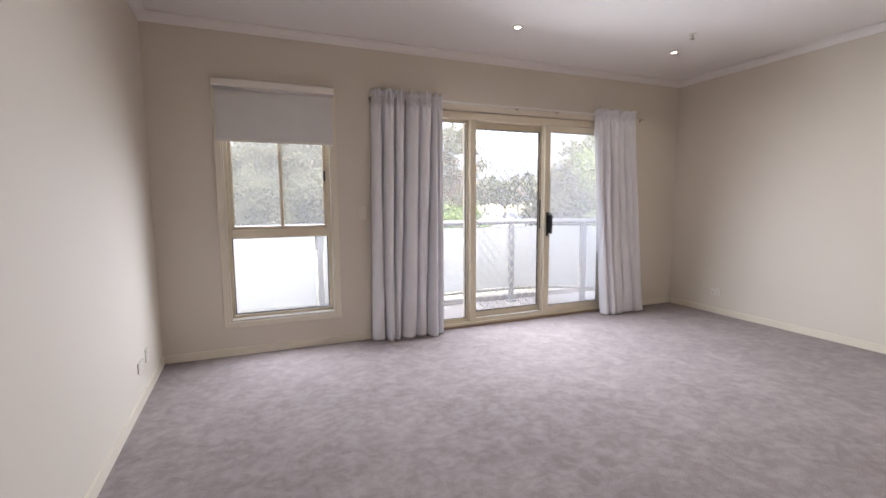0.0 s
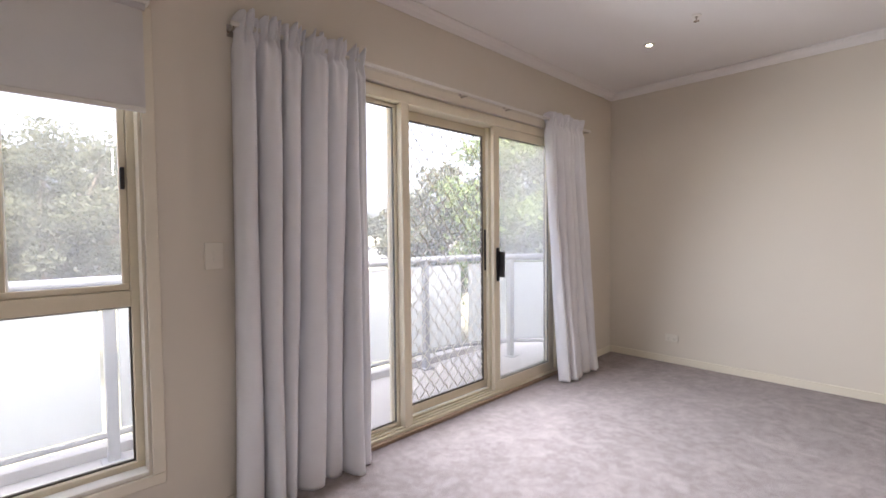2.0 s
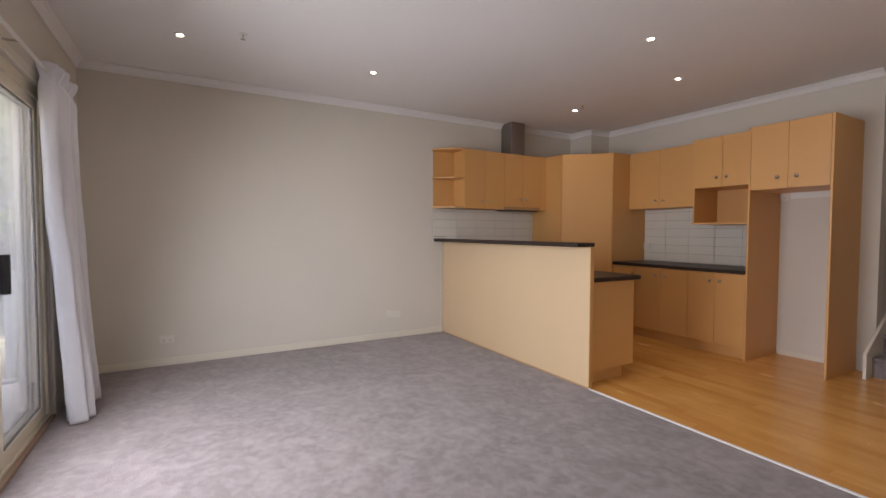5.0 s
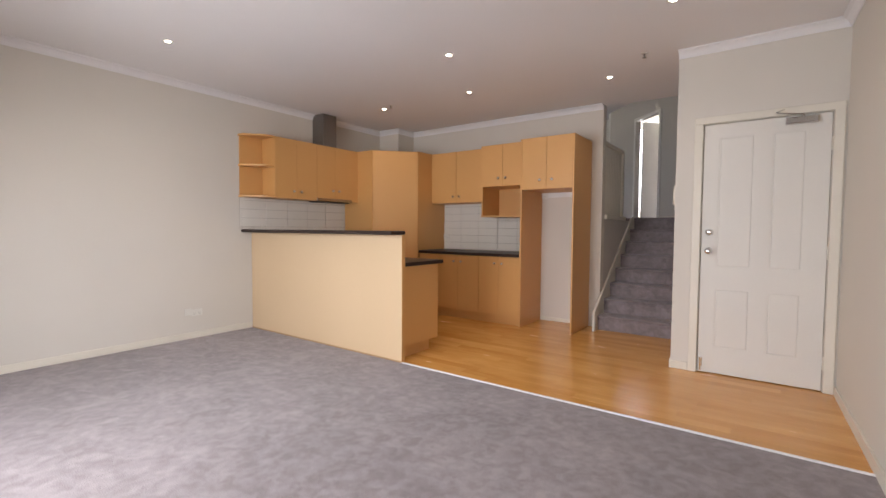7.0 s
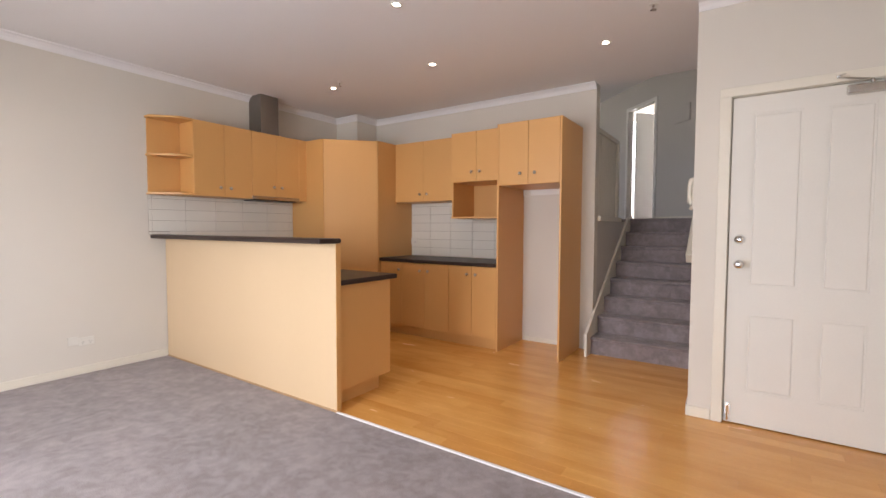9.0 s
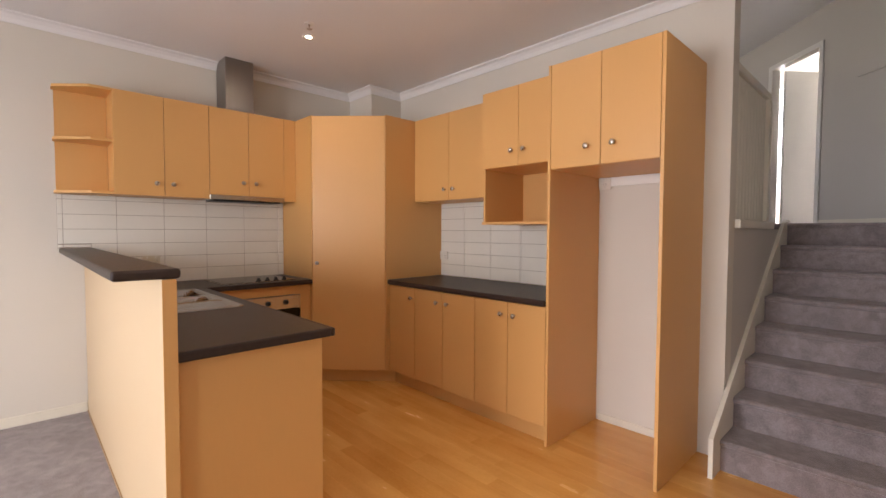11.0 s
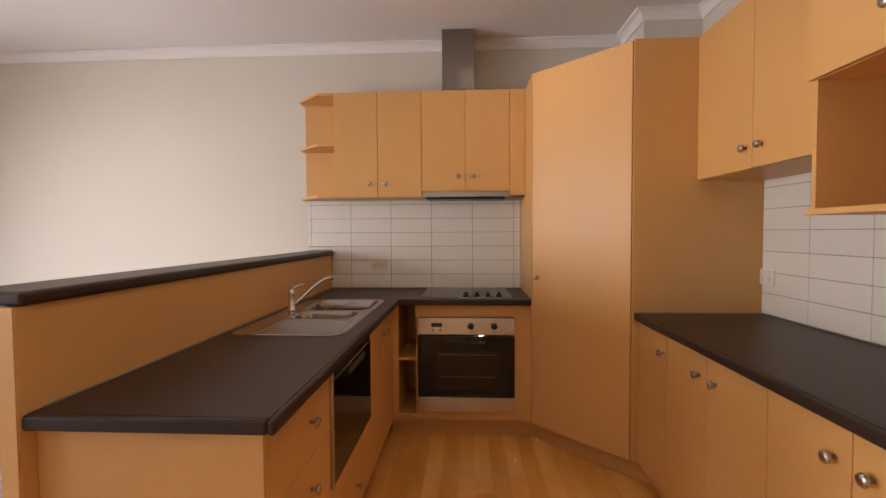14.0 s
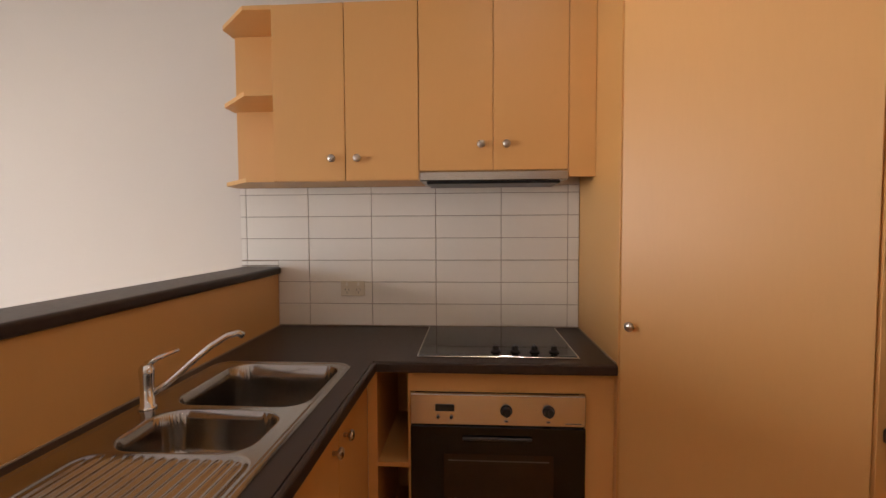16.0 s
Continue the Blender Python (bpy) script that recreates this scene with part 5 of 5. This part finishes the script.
# ---------------------------------------------------------------- outdoors
GZ = -2.8
structure("ground", bx(-900, 900, -900, 1500, GZ - 0.5, GZ), GRASSM, "dry grass reaching the far trees", "ground")
structure("road", bx(6, 130, 52, 118, GZ - 0.1, GZ + 0.02), ASPHALT, "pale asphalt car park", "car park")


def leaf_cloud(seed, centre, radii, clumps, per, size, droop=0.25):
    """Thousands of small leaf quads gathered in uneven clumps through a crown."""
    rng = np.random.default_rng(seed)
    d = rng.normal(size=(clumps, 3))
    d /= np.linalg.norm(d, axis=1)[:, None]
    r = rng.uniform(0.35, 1.0, size=(clumps, 1)) ** 0.6 * rng.uniform(0.75, 1.12, size=(clumps, 1))
    cc = d * r * np.array(radii)
    cc[:, 2] -= droop * (np.hypot(cc[:, 0], cc[:, 1]) / max(radii)) ** 2 * radii[2] * 0.6
    cs = rng.uniform(0.10, 0.24, size=(clumps, 1)) * np.mean(radii)
    n = clumps * per
    pos = np.repeat(cc, per, 0) + rng.normal(size=(n, 3)) * np.repeat(cs, per, 0) * np.array([0.6, 0.6, 0.42])
    u = rng.normal(size=(n, 3))
    u /= np.linalg.norm(u, axis=1)[:, None]
    w = np.cross(u, rng.normal(size=(n, 3)))
    w /= np.linalg.norm(w, axis=1)[:, None]
    s = size * rng.uniform(0.6, 1.4, size=(n, 1))
    c = pos + np.array(centre)
    v = np.stack([c - u * s, c + w * s * 0.45, c + u * s, c - w * s * 0.45], 1).reshape(-1, 3)
    f = np.arange(n * 4).reshape(-1, 4)
    me = bpy.data.meshes.new("crown")
    me.from_pydata(v.tolist(), [], f.tolist())
    return me, cc + np.array(centre)


def tree(x, y, height, radii, leaf, seed, label, clumps=60, per=130, size=0.09, trunk=0.16, group="garden trees"):
    t = thing("tree", (x, y, GZ), label, "tree", group)
    top = GZ + height
    me, cc = leaf_cloud(seed, (0, 0, height - radii[2]), radii, clumps, per, size)
    me.materials.append(leaf)
    ob = new("crown", me)
    ob.parent = t
    rng = random.Random(seed)
    bm = bmesh.new()
    fork = Vector((x + rng.uniform(-0.2, 0.2), y, GZ + (height - 2 * radii[2]) * 0.8 + 0.4))
    tube(bm, [(x, y, GZ - 0.1), Vector((x, y, GZ)).lerp(fork, 0.5) + Vector((0.06, 0.03, 0)), fork], trunk, 8, radii=[trunk * 1.25, trunk, trunk * 0.8])
    for k in range(0, len(cc), max(1, len(cc) // 14)):
        e = Vector(cc[k]) + Vector((x, y, GZ))
        mid = fork.lerp(e, 0.5) + Vector((rng.uniform(-0.2, 0.2), rng.uniform(-0.2, 0.2), 0.25))
        tube(bm, [fork, mid, e], 0.05, 6, radii=[trunk * 0.55, trunk * 0.3, trunk * 0.08])
    part("trunk", bm, BARK, t, "grey-brown trunk and limbs", smooth=True)
    return t


tree(10.9, 9.7, 7.6, (2.5, 2.5, 3.0), LEAFB, 5, "leafy bright green tree close to the balcony", 95, 300, 0.10)
tree(14.2, 7.6, 8.6, (2.9, 2.9, 3.4), LEAFB, 6, "tall leafy green tree beside the balcony", 95, 300, 0.105)
tree(11.5, 13.6, 6.4, (2.4, 2.4, 2.4), LEAFA, 7, "grey-green tree behind the garden", 80, 260, 0.10)
tree(1.4, 18.0, 6.9, (3.0, 2.6, 2.5), LEAFA, 8, "spreading grey-green gum tree in front of the window", 90, 460, 0.062, 0.20)
tree(14.8, 32.8, 10.6, (2.2, 2.2, 3.8), LEAFA, 9, "tall thin gum tree across the lawn", 60, 220, 0.11)
tree(-2.5, 26.0, 6.0, (2.6, 2.6, 2.4), LEAFA, 12, "grey-green tree by the brick house", 60, 200, 0.10)

tree(11.4, 25.4, 4.2, (2.2, 2.2, 1.7), LEAFB, 14, "low bright green bush across the lawn", 50, 200, 0.10)

# far tree belt, two models repeated round the car park
rnd = random.Random(21)
base = [tree(30, 125, 12.5, (6.0, 6.0, 4.6), LEAFC, 31, "far grey-green tree beyond the car park", 46, 60, 0.5, 0.35, "far tree belt"),
        tree(44, 128, 10.0, (5.0, 5.0, 3.8), LEAFC, 32, "far rounded tree beyond the car park", 40, 60, 0.5, 0.3, "far tree belt")]
for k in range(34):
    a = radians(-14 + 96 * k / 33 + rnd.uniform(-1, 1))
    d = rnd.uniform(112, 150) if k > 8 else rnd.uniform(60, 90)
    src = base[k % 2]
    copy_thing(src, pose(d * math.sin(a), d * math.cos(a), GZ, 0, 0, rnd.uniform(0, 360)))


# parked cars
def car(x, y, turn, colour, label):
    m = Matrix.Translation((x, y, GZ + 0.02)) @ pose(0, 0, 0, 0, 0, turn)
    c = thing("car", (x, y, GZ + 0.02), label, "car", "parked cars")
    paint = mat("car paint", colour, 0.25, var=0.04, scale=3, fine=40, bump=0.0, coat=0.6)

    def shell(prof, w0, w1):
        bm = bmesh.new()
        a = [bm.verts.new(m @ Vector((u, -w0 if z < 0.9 else -w1, z))) for u, z in prof]
        b = [bm.verts.new(m @ Vector((u, w0 if z < 0.9 else w1, z))) for u, z in prof]
        bm.faces.new(a)
        bm.faces.new(b[::-1])
        for i in range(len(prof)):
            bm.faces.new((a[i], a[(i + 1) % len(prof)], b[(i + 1) % len(prof)], b[i]))
        return bm
    part("body", shell([(-2.1, 0.3), (-2.15, 0.75), (-1.3, 0.88), (2.0, 0.88), (2.15, 0.6), (2.1, 0.3)], 0.86, 0.86), paint, c)
    part("cabin", shell([(-1.2, 0.885), (-0.5, 1.40), (0.9, 1.44), (1.7, 0.885)], 0.80, 0.66), CARGLASS, c, "dark car windows")
    part("roof", shell([(-0.45, 1.405), (-0.40, 1.46), (0.85, 1.49), (0.92, 1.445)], 0.66, 0.66), paint, c)
    for u in (-1.35, 1.35):
        for v in (-0.80, 0.80):
            bm = bmesh.new()
            lathe(bm, [(0.20, -0.1), (0.31, -0.1), (0.32, 0), (0.31, 0.1), (0.20, 0.1)], m @ Matrix.Translation((u, v, 0.32)) @ pose(0, 0, 0, 90), 16)
            part("wheel", bm, TYRE, c)
    return c


for x, y, tn, col, lab in ((65.6, 87.6, -20, (0.42, 0.03, 0.03), "red sedan in the car park"), (48.6, 77.0, 60, (0.08, 0.20, 0.42), "blue hatchback in the car park"),
                           (60.0, 92.0, -20, (0.22, 0.23, 0.25), "grey sedan in the car park"), (56.5, 95.0, -20, (0.10, 0.11, 0.13), "dark sedan in the car park"),
                           (71.0, 84.5, -20, (0.60, 0.60, 0.60), "white sedan in the car park"), (52.0, 99.0, -20, (0.5, 0.5, 0.5), "silver sedan in the car park")):
    car(x, y, tn, col, lab)

# brick house
hs = thing("house", (-8.0, 38.0, GZ), "low red brick house with tiled roof", "house")
part("wall", bx(-16.0, -3.3, 34.0, 42.0, GZ, GZ + 3.2), BRICKM, hs)
bm = bmesh.new()
vv = [bm.verts.new(p) for p in ((-16.5, 33.5, GZ + 3.2), (-2.8, 33.5, GZ + 3.2), (-2.8, 42.5, GZ + 3.2), (-16.5, 42.5, GZ + 3.2), (-13.0, 38, GZ + 4.6), (-6.3, 38, GZ + 4.6))]
for q in ((0, 1, 5, 4), (1, 2, 5), (2, 3, 4, 5), (3, 0, 4), (3, 2, 1, 0)):
    bm.faces.new([vv[i] for i in q])
part("roof", bm, ROOFM, hs, "brown tiled hip roof")
for x in (-12.5, -8.5, -5.2):
    wd = part("window", bx(x, x + 1.3, 33.96, 33.999, GZ + 1.0, GZ + 2.2), CARGLASS, hs, "dark window")
    bm = bmesh.new()
    frame_rect(bm, x - 0.06, x + 1.36, GZ + 0.94, GZ + 2.26, 33.93, 33.999, 0.06)
    part("frame", bm, WHITE, wd)

# ---------------------------------------------------------------- tiles and boards
def piece_mesh(name, w, d, h, bev, material):
    b = bx(0, w, 0, d, 0, h, bev=bev)
    bmesh.ops.recalc_face_normals(b, faces=b.faces[:])
    me = bpy.data.meshes.new(name)
    b.to_mesh(me)
    b.free()
    me.materials.append(material)
    return me


TW, TH, GAP = 0.303, 0.1035, 0.0026


def tile_wall(name, label, plan, u0, u1, z0, z1, joint, zrow=None):
    """Tiles over a stretch of wall: plan turns u into a place and a heading."""
    bm = bmesh.new()
    box(bm, u0, u1, 0.0, 0.0025, z0, z1, m=plan)
    host = structure(name, bm, GROUT, label, "splashback")
    ORIGIN[host] = Vector((0, 0, 0))
    cache = {}
    k0 = math.floor((u0 - joint) / TW)
    u = joint + k0 * TW
    ang = plan.to_euler().z
    while u < u1 - 0.004:
        a, b = max(u, u0) + GAP / 2, min(u + TW, u1) - GAP / 2
        z = (z0 if zrow is None else zrow) + 0.004
        while z < z1 - 0.006:
            c, d = max(z, z0) + GAP / 2, min(z + TH, z1) - GAP / 2
            key = (round(b - a, 4), round(d - c, 4))
            if min(key) > 0.004 and d > c:
                if key not in cache:
                    cache[key] = piece_mesh("tile", key[0], 0.0062, key[1], 0.0012, TILE)
                put("tile", cache[key], host, plan @ Vector((a, -0.0035, c)), ang)
            z += TH
        u += TW


FT = face_frame(EAST - 0.0035, 0, -90)
ROW3 = BZ + 0.005 + 3 * TH
tile_wall("splashback_east", "white glazed wall tiles with beige grout", FT, -1.039, 0.2235, BZ + 0.001, 1.5445, -1.039)
tile_wall("splashback_corner", "white glazed wall tiles in the sink corner", FT, -1.1895, -1.039, BZ + 0.001, ROW3, -1.039)
tile_wall("splashback_bar", "white glazed wall tiles above the bar top", FT, -1.372, -1.039, ROW3 - 0.004, 1.5445, -1.039, ROW3 - 0.004)
tile_wall("splashback_strip", "cut white tiles along the bar top", FT, -1.372, -1.1895, 1.171, ROW3 - 0.004, -1.039)
tile_wall("splashback_south", "white glazed wall tiles behind the worktop", face_frame(0, SOUTH + 0.0035, 180), -4.203, -3.283, BZ + 0.001, 1.5525, -4.203)
tile_wall("splashback_niche", "white glazed wall tiles under the microwave shelf", face_frame(0, SOUTH + 0.0035, 180), -3.283, -2.656, BZ + 0.001, 1.3445, -3.294)

rnd = random.Random(4)
BW = 0.090
cache = {}
y = SOUTH + 0.002
while y < CARPETY - 0.02:
    w = min(BW, CARPETY - 0.0135 - y)
    x = west_x(0) - rnd.uniform(0.05, 1.2)
    while x < EAST - 0.03:
        L = rnd.choice((0.75, 0.95, 1.2, 1.5))
        a, b = max(x, west_x(0) - 0.02), min(x + L, EAST - 0.002)
        if b - a > 0.04:
            key = (round(b - a - 0.0004, 4), round(w - 0.0004, 4))
            if key not in cache:
                cache[key] = piece_mesh("board", key[0], key[1], 0.0058, 0.0003, BOARD)
            put("board", cache[key], timber_floor, (a, y, -0.0059))
        x += L
    y += BW
